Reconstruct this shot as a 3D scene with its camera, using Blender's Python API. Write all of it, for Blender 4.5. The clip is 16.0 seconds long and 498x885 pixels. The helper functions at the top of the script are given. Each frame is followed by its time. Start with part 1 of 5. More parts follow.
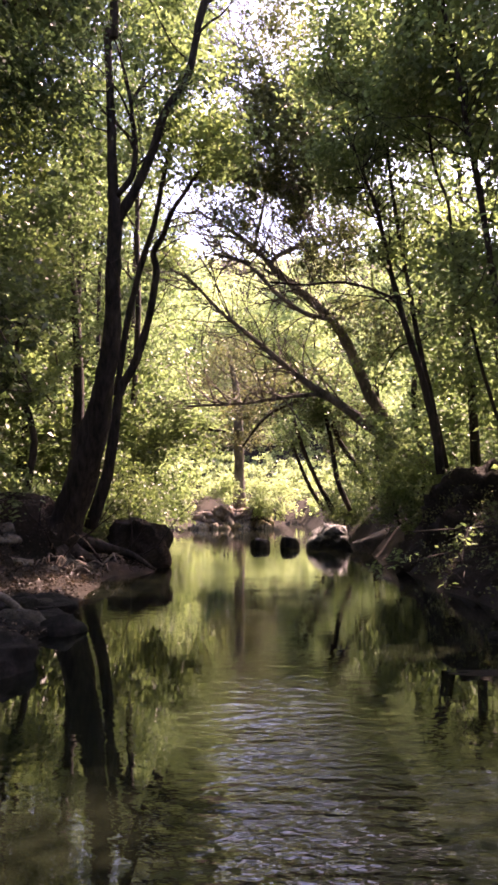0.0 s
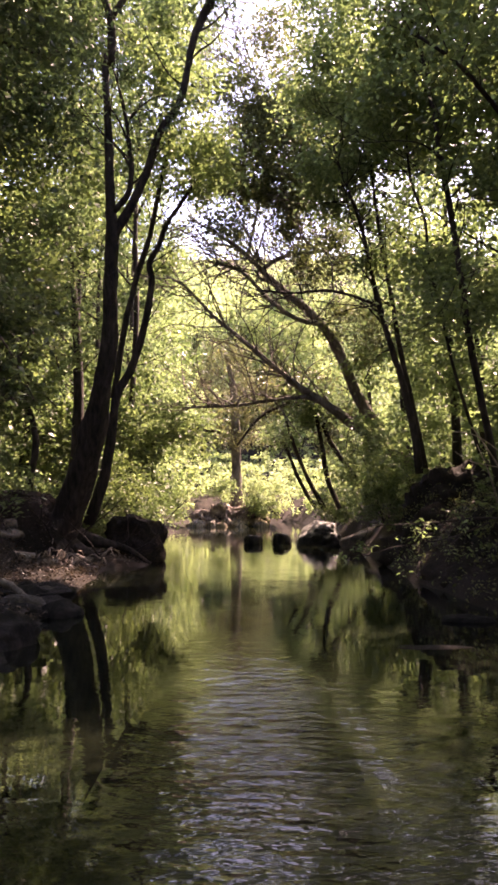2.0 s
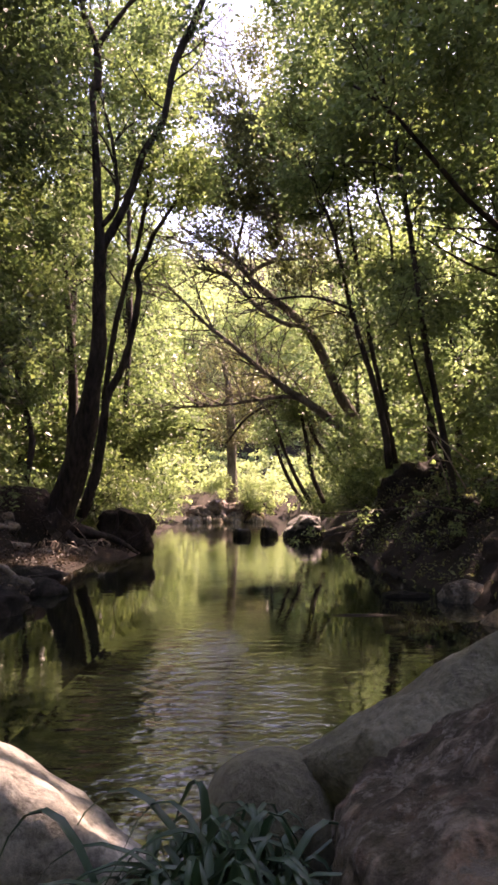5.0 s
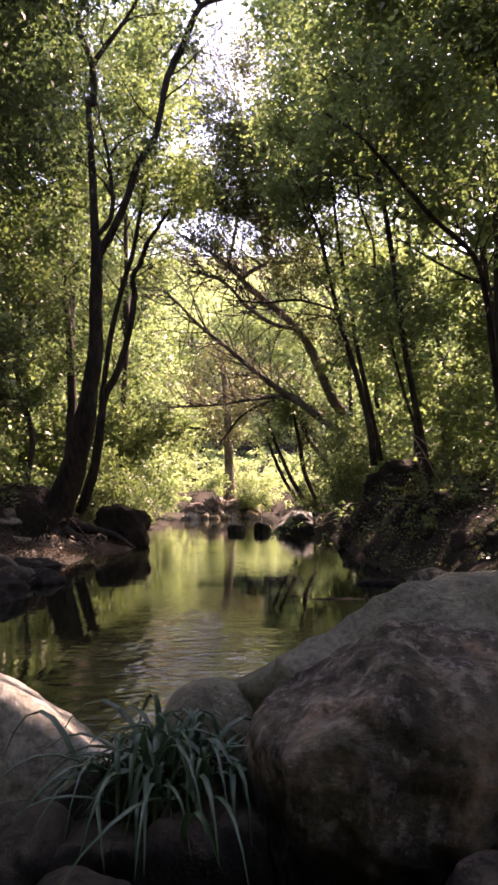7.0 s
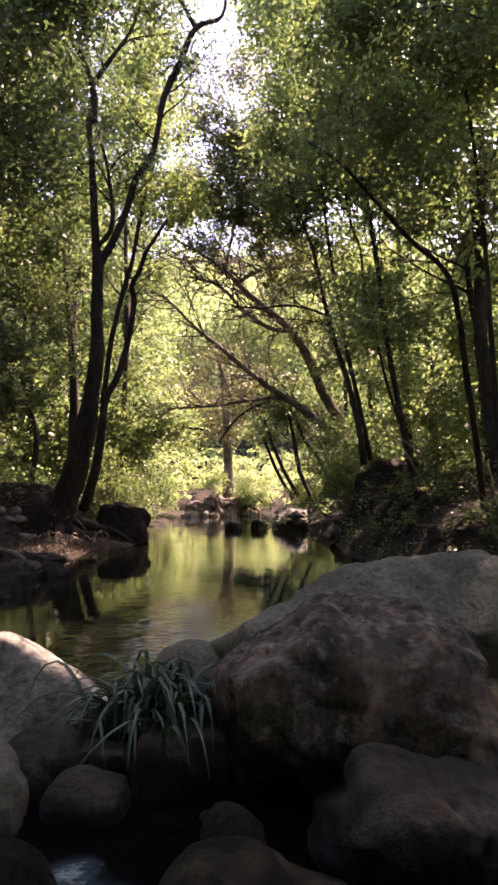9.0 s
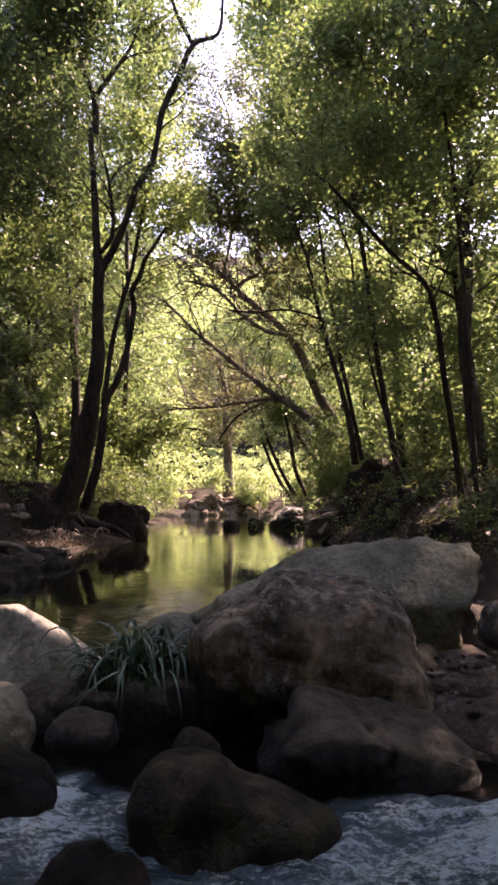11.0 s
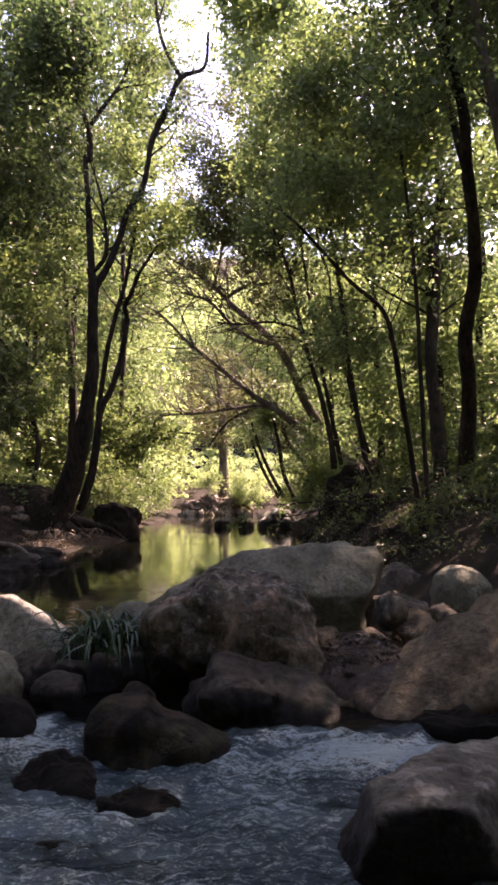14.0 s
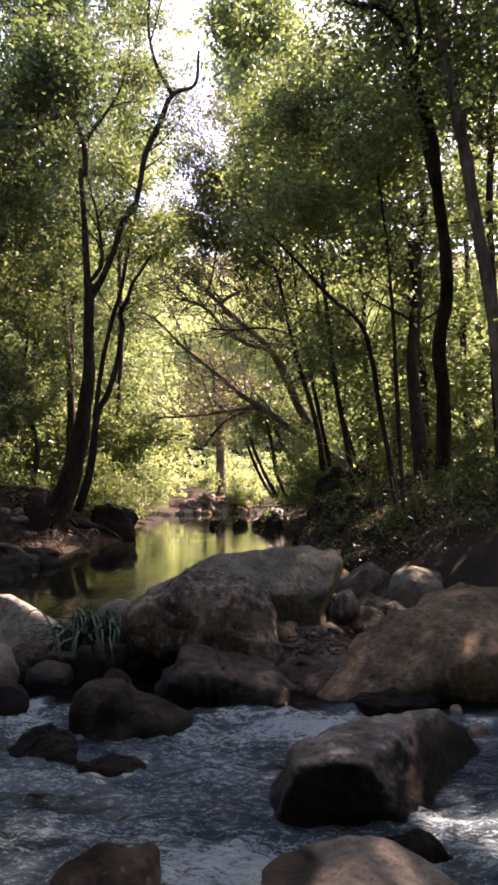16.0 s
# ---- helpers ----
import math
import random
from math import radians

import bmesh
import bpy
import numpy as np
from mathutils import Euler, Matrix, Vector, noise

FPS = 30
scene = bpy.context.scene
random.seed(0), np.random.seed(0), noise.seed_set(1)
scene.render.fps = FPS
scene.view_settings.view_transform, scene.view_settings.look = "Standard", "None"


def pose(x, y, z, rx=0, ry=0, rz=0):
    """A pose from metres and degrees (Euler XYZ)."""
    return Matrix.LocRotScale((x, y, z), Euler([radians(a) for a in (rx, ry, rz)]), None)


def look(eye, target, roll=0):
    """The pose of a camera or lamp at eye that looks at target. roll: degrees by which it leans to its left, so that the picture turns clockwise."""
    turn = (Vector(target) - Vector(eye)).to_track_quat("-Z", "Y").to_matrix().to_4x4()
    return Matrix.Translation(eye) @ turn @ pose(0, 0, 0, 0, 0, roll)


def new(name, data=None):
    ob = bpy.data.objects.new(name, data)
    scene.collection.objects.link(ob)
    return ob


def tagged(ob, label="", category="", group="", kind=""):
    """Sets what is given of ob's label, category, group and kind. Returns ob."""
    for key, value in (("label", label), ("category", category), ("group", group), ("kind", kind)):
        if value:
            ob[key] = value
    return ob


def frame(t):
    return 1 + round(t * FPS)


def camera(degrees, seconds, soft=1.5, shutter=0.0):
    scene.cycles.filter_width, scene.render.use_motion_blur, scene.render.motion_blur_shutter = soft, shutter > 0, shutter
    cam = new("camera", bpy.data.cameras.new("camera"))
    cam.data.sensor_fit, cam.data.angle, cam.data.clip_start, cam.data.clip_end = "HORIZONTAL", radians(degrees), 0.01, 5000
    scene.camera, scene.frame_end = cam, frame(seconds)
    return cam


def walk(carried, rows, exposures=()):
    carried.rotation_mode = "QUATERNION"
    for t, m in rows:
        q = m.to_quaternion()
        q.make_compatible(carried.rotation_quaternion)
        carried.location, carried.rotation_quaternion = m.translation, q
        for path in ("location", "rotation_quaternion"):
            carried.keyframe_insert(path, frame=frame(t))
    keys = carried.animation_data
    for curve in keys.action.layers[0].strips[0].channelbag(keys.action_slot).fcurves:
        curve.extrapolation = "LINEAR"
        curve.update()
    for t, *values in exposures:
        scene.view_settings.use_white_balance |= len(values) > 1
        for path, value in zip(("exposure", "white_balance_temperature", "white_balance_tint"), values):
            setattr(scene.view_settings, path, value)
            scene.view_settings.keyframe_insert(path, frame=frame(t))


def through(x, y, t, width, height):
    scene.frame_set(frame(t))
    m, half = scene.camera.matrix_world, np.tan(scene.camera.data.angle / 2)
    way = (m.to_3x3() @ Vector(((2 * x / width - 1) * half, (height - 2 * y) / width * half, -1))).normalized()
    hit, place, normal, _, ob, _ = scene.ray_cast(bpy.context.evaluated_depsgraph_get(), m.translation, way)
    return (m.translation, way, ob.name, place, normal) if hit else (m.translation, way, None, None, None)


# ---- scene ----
EXPOSURE, KELVIN, TINT = 2.98, 8250, 43
cam = camera(42.0, 16.0, soft=3.0)
# seconds, eye x y z, yaw to the left, pitch up, lean
PATH = [
    (0.0, -0.004, -0.011, 1.252, 0.06, 5.42, 0.00),
    (0.5, 0.038, -0.207, 1.246, 0.07, 5.39, 0.02),
    (1.0, 0.092, -0.396, 1.242, 0.10, 5.36, 0.06),
    (1.5, 0.156, -0.574, 1.239, 0.13, 5.32, 0.09),
    (2.0, 0.226, -0.739, 1.233, 0.16, 5.29, 0.11),
    (2.5, 0.301, -0.894, 1.223, 0.19, 5.27, 0.12),
    (3.0, 0.380, -1.043, 1.210, 0.22, 5.25, 0.11),
    (3.5, 0.463, -1.192, 1.197, 0.28, 5.21, 0.08),
    (4.0, 0.550, -1.352, 1.186, 0.38, 5.15, 0.04),
    (6.5, 0.899, -2.089, 1.097, 0.56, 5.00, -0.33),
    (7.0, 0.939, -2.261, 1.105, 0.56, 4.91, -0.33),
    (7.5, 0.995, -2.422, 1.098, 0.59, 4.87, -0.36),
    (8.0, 1.050, -2.581, 1.088, 0.64, 4.84, -0.42),
    (8.5, 1.090, -2.747, 1.087, 0.67, 4.81, -0.47),
    (9.0, 1.099, -2.928, 1.105, 0.68, 4.73, -0.49),
    (11.5, 1.336, -3.646, 1.060, 0.92, 4.72, -0.35),
    (12.0, 1.403, -3.841, 1.074, 0.94, 4.74, -0.35),
    (12.5, 1.477, -4.014, 1.094, 0.96, 4.73, -0.34),
    (13.0, 1.554, -4.175, 1.120, 0.98, 4.69, -0.33),
    (13.5, 1.630, -4.331, 1.146, 1.01, 4.64, -0.33),
    (14.0, 1.703, -4.488, 1.172, 1.04, 4.59, -0.33),
    (14.5, 1.772, -4.645, 1.197, 1.07, 4.54, -0.36),
    (15.0, 1.837, -4.801, 1.222, 1.10, 4.48, -0.40),
    (15.5, 1.900, -4.950, 1.248, 1.11, 4.42, -0.45),
    (16.0, 1.964, -5.083, 1.277, 1.11, 4.34, -0.51),
]


def aim(x, y, z, yaw, pitch, lean):
    a, b = radians(yaw), radians(pitch)
    ahead = Vector((-math.sin(a) * math.cos(b), math.cos(a) * math.cos(b), math.sin(b)))
    return look((x, y, z), Vector((x, y, z)) + ahead, lean)


walk(cam, [(t, aim(*p)) for t, *p in PATH], exposures=[(0.0, EXPOSURE + 0.12, KELVIN - 450, TINT + 3), (0.8, EXPOSURE + 0.02, KELVIN - 100, TINT), (8.0, EXPOSURE, KELVIN - 100, TINT), (16.0, EXPOSURE - 0.03, KELVIN - 200, TINT)])

# ---- sky and sun ----
SUN_TO = Vector((0.55, 0.62, 1.0)).normalized()
world = bpy.data.worlds.new("sky")
scene.world = world
world.use_nodes = True
wn, wl = world.node_tree.nodes, world.node_tree.links
sky = wn.new("ShaderNodeTexSky")
sky.sky_type, sky.sun_disc = "NISHITA", False
sky.sun_elevation = math.asin(SUN_TO.z)
sky.sun_rotation = math.atan2(SUN_TO.x, SUN_TO.y)
sky.dust_density, sky.air_density = 0.8, 1.0
wl.new(sky.outputs[0], wn["Background"].inputs[0])
wn["Background"].inputs[1].default_value = 0.135
sun = new("sun", bpy.data.lights.new("sun", "SUN"))
sun.data.energy, sun.data.angle, sun.data.color = 3.7, radians(0.6), (1.0, 0.93, 0.80)
sun.matrix_world = look(SUN_TO * 50, (0, 0, 0))


# ---- materials ----
def material(name, rough=0.8, spec=0.4):
    m = bpy.data.materials.new(name)
    m.use_nodes = True
    b = m.node_tree.nodes["Principled BSDF"]
    b.inputs["Roughness"].default_value = rough
    b.inputs["Specular IOR Level"].default_value = spec
    return m, m.node_tree.nodes, m.node_tree.links, b


def ramp(n, stops):
    r = n.new("ShaderNodeValToRGB")
    while len(r.color_ramp.elements) < len(stops):
        r.color_ramp.elements.new(0.5)
    for e, (at, c) in zip(r.color_ramp.elements, stops):
        e.position, e.color = at, (*c, 1)
    return r


def noise_at(n, l, coord, scale, detail=5, rough=0.6, squash=None):
    t = n.new("ShaderNodeTexNoise")
    t.inputs["Scale"].default_value, t.inputs["Detail"].default_value, t.inputs["Roughness"].default_value = scale, detail, rough
    if squash:
        mp = n.new("ShaderNodeMapping")
        mp.inputs["Scale"].default_value = squash
        l.new(coord, mp.inputs[0])
        coord = mp.outputs[0]
    l.new(coord, t.inputs["Vector"])
    return t.outputs["Fac"]


def mixed(n, l, fac, a, b, mode="MIX"):
    x = n.new("ShaderNodeMix")
    x.data_type, x.blend_type = "RGBA", mode
    for value, sock in ((fac, x.inputs[0]), (a, x.inputs[6]), (b, x.inputs[7])):
        if isinstance(value, (int, float)):
            sock.default_value = value
        elif isinstance(value, tuple):
            sock.default_value = (*value, 1)
        else:
            l.new(value, sock)
    return x.outputs[2]


def bumped(n, l, b, height, strength, distance=0.02):
    u = n.new("ShaderNodeBump")
    u.inputs["Strength"].default_value, u.inputs["Distance"].default_value = strength, distance
    l.new(height, u.inputs["Height"])
    l.new(u.outputs[0], b.inputs["Normal"])


def rock_material(name, dark, mid, pale, rough=0.85, spec=0.3, moss=0.0, grain=1.0, mottle=0.45, wet=None, tilt=0.0, rust=0.0, pits=1.5, speck=0.8, lichen=0.0, spray=False):
    m, n, l, b = material(name, rough, spec)
    co = n.new("ShaderNodeTexCoord").outputs["Object"]
    big = noise_at(n, l, co, 2.6, 6, 0.62)
    fine = noise_at(n, l, co, 26 * grain, 8, 0.7)
    streak = noise_at(n, l, co, 9, 6, 0.65, (1.0, 1.0, 0.45))
    base = ramp(n, [(0.3, dark), (0.52, mid), (0.72, pale)])
    l.new(big, base.inputs[0])
    spots = ramp(n, [(0.36, (0.3, 0.3, 0.3)), (0.52, (1, 1, 1)), (0.68, (1.5, 1.42, 1.35))])
    l.new(fine, spots.inputs[0])
    col = mixed(n, l, speck, base.outputs[0], spots.outputs[0], "MULTIPLY")
    st = ramp(n, [(0.52, (0, 0, 0)), (0.66, (1, 1, 1))])
    l.new(streak, st.inputs[0])
    col = mixed(n, l, st.outputs[0], col, mixed(n, l, mottle, col, pale))
    if rust:
        ru = ramp(n, [(0.5, (0, 0, 0)), (0.64, (rust, rust, rust))])
        l.new(noise_at(n, l, co, 5.5, 8, 0.75), ru.inputs[0])
        col = mixed(n, l, ru.outputs[0], col, mixed(n, l, 1.0, col, (1.9, 1.25, 1.05), "MULTIPLY"))
    if lichen:
        li = ramp(n, [(0.53, (0, 0, 0)), (0.60, (lichen, lichen, lichen))])
        l.new(noise_at(n, l, co, 13, 9, 0.78), li.inputs[0])
        crust = ramp(n, [(0.3, (0.16, 0.14, 0.125)), (0.7, (0.38, 0.345, 0.32))])
        l.new(fine, crust.inputs[0])
        col = mixed(n, l, li.outputs[0], col, crust.outputs[0])
    if moss:
        mo = ramp(n, [(0.5, (0, 0, 0)), (0.62, (moss, moss, moss))])
        l.new(noise_at(n, l, co, 4.5, 6, 0.7), mo.inputs[0])
        col = mixed(n, l, mo.outputs[0], col, (0.07, 0.075, 0.03))
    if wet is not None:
        # the stream's wet plus painted shade: up to an uneven line above the water
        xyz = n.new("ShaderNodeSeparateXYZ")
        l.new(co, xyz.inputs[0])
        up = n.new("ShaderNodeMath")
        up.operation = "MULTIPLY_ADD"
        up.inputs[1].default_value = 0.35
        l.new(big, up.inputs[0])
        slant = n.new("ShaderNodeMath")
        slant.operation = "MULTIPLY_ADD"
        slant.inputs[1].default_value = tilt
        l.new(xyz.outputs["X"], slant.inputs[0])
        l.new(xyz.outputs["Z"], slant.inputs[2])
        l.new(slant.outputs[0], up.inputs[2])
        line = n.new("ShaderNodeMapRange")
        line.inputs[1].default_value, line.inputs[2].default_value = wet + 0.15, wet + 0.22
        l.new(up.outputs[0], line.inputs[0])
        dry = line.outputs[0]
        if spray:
            # steep sides darkened: shade painted in together with wet from the spray
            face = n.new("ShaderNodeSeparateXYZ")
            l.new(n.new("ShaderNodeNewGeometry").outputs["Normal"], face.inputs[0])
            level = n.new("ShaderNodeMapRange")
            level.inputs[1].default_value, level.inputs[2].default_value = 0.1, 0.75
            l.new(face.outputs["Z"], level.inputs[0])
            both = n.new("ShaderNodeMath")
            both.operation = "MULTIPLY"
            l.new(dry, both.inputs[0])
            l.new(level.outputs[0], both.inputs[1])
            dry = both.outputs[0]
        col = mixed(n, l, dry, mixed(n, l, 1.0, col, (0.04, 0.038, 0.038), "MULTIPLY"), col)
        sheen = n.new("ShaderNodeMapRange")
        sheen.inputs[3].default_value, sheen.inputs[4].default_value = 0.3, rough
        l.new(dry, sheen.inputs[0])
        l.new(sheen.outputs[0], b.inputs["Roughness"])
    l.new(col, b.inputs["Base Color"])
    add = n.new("ShaderNodeMath")
    add.operation = "MULTIPLY_ADD"
    add.inputs[1].default_value = 0.5
    l.new(fine, add.inputs[0])
    l.new(streak, add.inputs[2])
    chips = n.new("ShaderNodeMath")
    chips.operation = "MULTIPLY_ADD"
    chips.inputs[1].default_value = pits
    l.new(noise_at(n, l, co, 9.5, 10, 0.75), chips.inputs[0])
    l.new(add.outputs[0], chips.inputs[2])
    bumped(n, l, b, chips.outputs[0], 1.0, 0.045)
    return m


ROCK = rock_material("river_stone", (0.055, 0.046, 0.04), (0.12, 0.102, 0.088), (0.24, 0.21, 0.185), rust=0.5)
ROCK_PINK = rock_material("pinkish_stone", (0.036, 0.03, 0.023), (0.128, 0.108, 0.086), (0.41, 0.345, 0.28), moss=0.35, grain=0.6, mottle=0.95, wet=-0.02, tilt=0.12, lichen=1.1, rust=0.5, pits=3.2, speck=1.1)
ROCK_SMOOTH = rock_material("smooth_grey_stone", (0.094, 0.092, 0.067), (0.157, 0.155, 0.116), (0.235, 0.23, 0.178), 0.8, 0.3, 0.35, 1.3, pits=1.2, speck=0.6)
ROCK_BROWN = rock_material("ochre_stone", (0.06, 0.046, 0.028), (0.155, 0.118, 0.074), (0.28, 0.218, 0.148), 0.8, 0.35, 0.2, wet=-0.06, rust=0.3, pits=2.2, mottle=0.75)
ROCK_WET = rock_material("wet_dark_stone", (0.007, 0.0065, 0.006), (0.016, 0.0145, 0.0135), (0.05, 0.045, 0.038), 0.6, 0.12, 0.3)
# damp stone whose steep sides also carry painted shade
ROCK_DAMP = rock_material("damp_stone_with_shaded_sides", (0.022, 0.018, 0.015), (0.05, 0.041, 0.033), (0.13, 0.108, 0.088), 0.7, 0.3, 0.3, wet=0.12, tilt=0.1, spray=True, mottle=0.6, pits=2.2)
GRAVEL = rock_material("brown_gravel", (0.034, 0.026, 0.022), (0.09, 0.069, 0.056), (0.22, 0.175, 0.15), 0.85, 0.25, grain=2.0, pits=3.0)
ROCK_MUD = rock_material("dark_wet_mud", (0.006, 0.005, 0.005), (0.012, 0.0105, 0.010), (0.034, 0.028, 0.026), 0.8, 0.15)
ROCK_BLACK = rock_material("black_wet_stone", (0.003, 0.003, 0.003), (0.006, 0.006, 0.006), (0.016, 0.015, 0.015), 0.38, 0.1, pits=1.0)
# wet and shaded sides painted dark below a pale, lit, dry top
ROCK_WETTOP = rock_material("wet_shaded_stone_with_dry_top", (0.06, 0.055, 0.05), (0.16, 0.147, 0.132), (0.44, 0.41, 0.375), 0.5, 0.22, wet=0.12, tilt=-0.12, mottle=0.9, spray=True)
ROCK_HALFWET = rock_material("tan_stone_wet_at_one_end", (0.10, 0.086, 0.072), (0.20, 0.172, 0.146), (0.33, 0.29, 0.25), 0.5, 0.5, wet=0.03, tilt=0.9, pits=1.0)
ROCK_PALE = rock_material("pale_limestone", (0.16, 0.148, 0.125), (0.31, 0.292, 0.255), (0.64, 0.62, 0.58), moss=0.25)


def bark_material(name, dark, pale):
    m, n, l, b = material(name, 0.9, 0.2)
    co = n.new("ShaderNodeTexCoord").outputs["Object"]
    long = noise_at(n, l, co, 14, 7, 0.65, (1.0, 1.0, 0.22))
    big = noise_at(n, l, co, 1.7, 4)
    r = ramp(n, [(0.35, dark), (0.7, pale)])
    l.new(long, r.inputs[0])
    p = ramp(n, [(0.4, (0.6, 0.6, 0.6)), (0.65, (1.25, 1.2, 1.15))])
    l.new(big, p.inputs[0])
    l.new(mixed(n, l, 1.0, r.outputs[0], p.outputs[0], "MULTIPLY"), b.inputs["Base Color"])
    bumped(n, l, b, long, 0.8, 0.03)
    return m


BARK = bark_material("dark_bark", (0.018, 0.014, 0.012), (0.068, 0.052, 0.043))
BARK_GREY = bark_material("grey_bark", (0.08, 0.066, 0.055), (0.22, 0.19, 0.16))
WOOD_PALE = bark_material("bleached_wood", (0.2, 0.15, 0.12), (0.42, 0.34, 0.28))


def leaf_material(name, deep, mid, light, through=0.5, gloss=0.35, warm=1.26):
    m, n, l, b = material(name, 0.45, gloss)
    out = n["Material Output"]
    r = ramp(n, [(0.0, deep), (0.55, mid), (1.0, light)])
    l.new(n.new("ShaderNodeNewGeometry").outputs["Random Per Island"], r.inputs[0])
    co = n.new("ShaderNodeTexCoord").outputs["Object"]
    tint = ramp(n, [(0.35, (0.80, 0.83, 0.82)), (0.65, (warm, 1.13, 0.93))])
    l.new(noise_at(n, l, co, 0.55, 3), tint.inputs[0])
    col = mixed(n, l, 1.0, r.outputs[0], tint.outputs[0], "MULTIPLY")
    l.new(col, b.inputs["Base Color"])
    tr = n.new("ShaderNodeBsdfTranslucent")
    l.new(mixed(n, l, 1.0, col, (1.72, 1.86, 1.28), "MULTIPLY"), tr.inputs[0])
    ms = n.new("ShaderNodeMixShader")
    ms.inputs[0].default_value = through
    l.new(b.outputs[0], ms.inputs[1])
    l.new(tr.outputs[0], ms.inputs[2])
    l.new(ms.outputs[0], out.inputs[0])
    return m


# dark, mid and light copies also paint in how lit a tree stands
LEAF_DARK = leaf_material("dark_green_leaves", (0.03, 0.05, 0.027), (0.052, 0.08, 0.042), (0.095, 0.13, 0.068), 0.5, 0.5)
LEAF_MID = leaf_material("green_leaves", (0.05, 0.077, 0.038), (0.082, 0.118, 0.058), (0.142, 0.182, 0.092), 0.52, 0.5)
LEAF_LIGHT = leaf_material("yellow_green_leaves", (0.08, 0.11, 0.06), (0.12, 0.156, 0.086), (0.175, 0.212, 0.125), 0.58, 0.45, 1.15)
# distance haze and sun painted in: much paler than the other leaves
LEAF_FAR = leaf_material("haze_paled_leaves", (0.19, 0.22, 0.14), (0.235, 0.27, 0.17), (0.30, 0.33, 0.215), 0.6, 0.4, 1.1)
LEAF_DRY = leaf_material("grey_olive_leaves", (0.055, 0.06, 0.038), (0.09, 0.094, 0.056), (0.145, 0.14, 0.09), 0.45, 0.4)
LEAF_OLIVE = leaf_material("dull_olive_leaves", (0.055, 0.066, 0.038), (0.086, 0.1, 0.056), (0.135, 0.15, 0.082), 0.48, 0.4)
LITTER = leaf_material("dead_leaf_litter", (0.02, 0.014, 0.012), (0.05, 0.036, 0.03), (0.15, 0.11, 0.092), 0.1, 0.25)
GRASS = leaf_material("sedge_blades", (0.010, 0.034, 0.024), (0.02, 0.056, 0.038), (0.06, 0.11, 0.07), 0.2, 0.35)


def ground_material():
    m, n, l, b = material("leaf_littered_earth", 0.95, 0.15)
    co = n.new("ShaderNodeTexCoord").outputs["Object"]
    big = noise_at(n, l, co, 0.8, 6, 0.6)
    fine = noise_at(n, l, co, 22, 8, 0.75)
    r = ramp(n, [(0.3, (0.012, 0.0095, 0.0085)), (0.55, (0.028, 0.022, 0.0195)), (0.75, (0.075, 0.057, 0.049))])
    l.new(fine, r.inputs[0])
    p = ramp(n, [(0.35, (0.55, 0.6, 0.5)), (0.65, (1.25, 1.1, 1.0))])
    l.new(big, p.inputs[0])
    l.new(mixed(n, l, 1.0, r.outputs[0], p.outputs[0], "MULTIPLY"), b.inputs["Base Color"])
    bumped(n, l, b, fine, 0.8, 0.05)
    return m


EARTH = ground_material()
EARTH_PINK = rock_material("pinkish_stony_earth", (0.07, 0.05, 0.045), (0.17, 0.125, 0.11), (0.30, 0.24, 0.21), mottle=0.8)


def pond_material():
    m, n, l, b = material("still_pond_water", 0.02, 1.0)
    b.inputs["IOR"].default_value = 1.5
    co = n.new("ShaderNodeTexCoord").outputs["Object"]
    r = ramp(n, [(0.3, (0.006, 0.0075, 0.0044)), (0.75, (0.0085, 0.0102, 0.006))])
    l.new(noise_at(n, l, co, 0.5, 3), r.inputs[0])
    l.new(r.outputs[0], b.inputs["Base Color"])
    w1 = noise_at(n, l, co, 6.5, 3, 0.5, (0.8, 1.7, 1.0))
    w2 = noise_at(n, l, co, 1.1, 2, 0.5, (1.0, 2.0, 1.0))
    calm = ramp(n, [(0.4, (0.2, 0.2, 0.2)), (0.58, (1, 1, 1))])
    l.new(noise_at(n, l, co, 0.35, 2), calm.inputs[0])
    def times(a, c):
        x = n.new("ShaderNodeMath")
        x.operation = "MULTIPLY"
        l.new(a, x.inputs[0])
        l.new(c, x.inputs[1])
        return x.outputs[0]

    at = n.new("ShaderNodeAttribute")
    at.attribute_name = "foam"
    add = n.new("ShaderNodeMath")
    add.operation = "ADD"
    l.new(times(times(w1, calm.outputs[0]), at.outputs["Fac"]), add.inputs[0])
    l.new(times(w2, at.outputs["Fac"]), add.inputs[1])
    bumped(n, l, b, add.outputs[0], 0.8, 0.06)
    return m


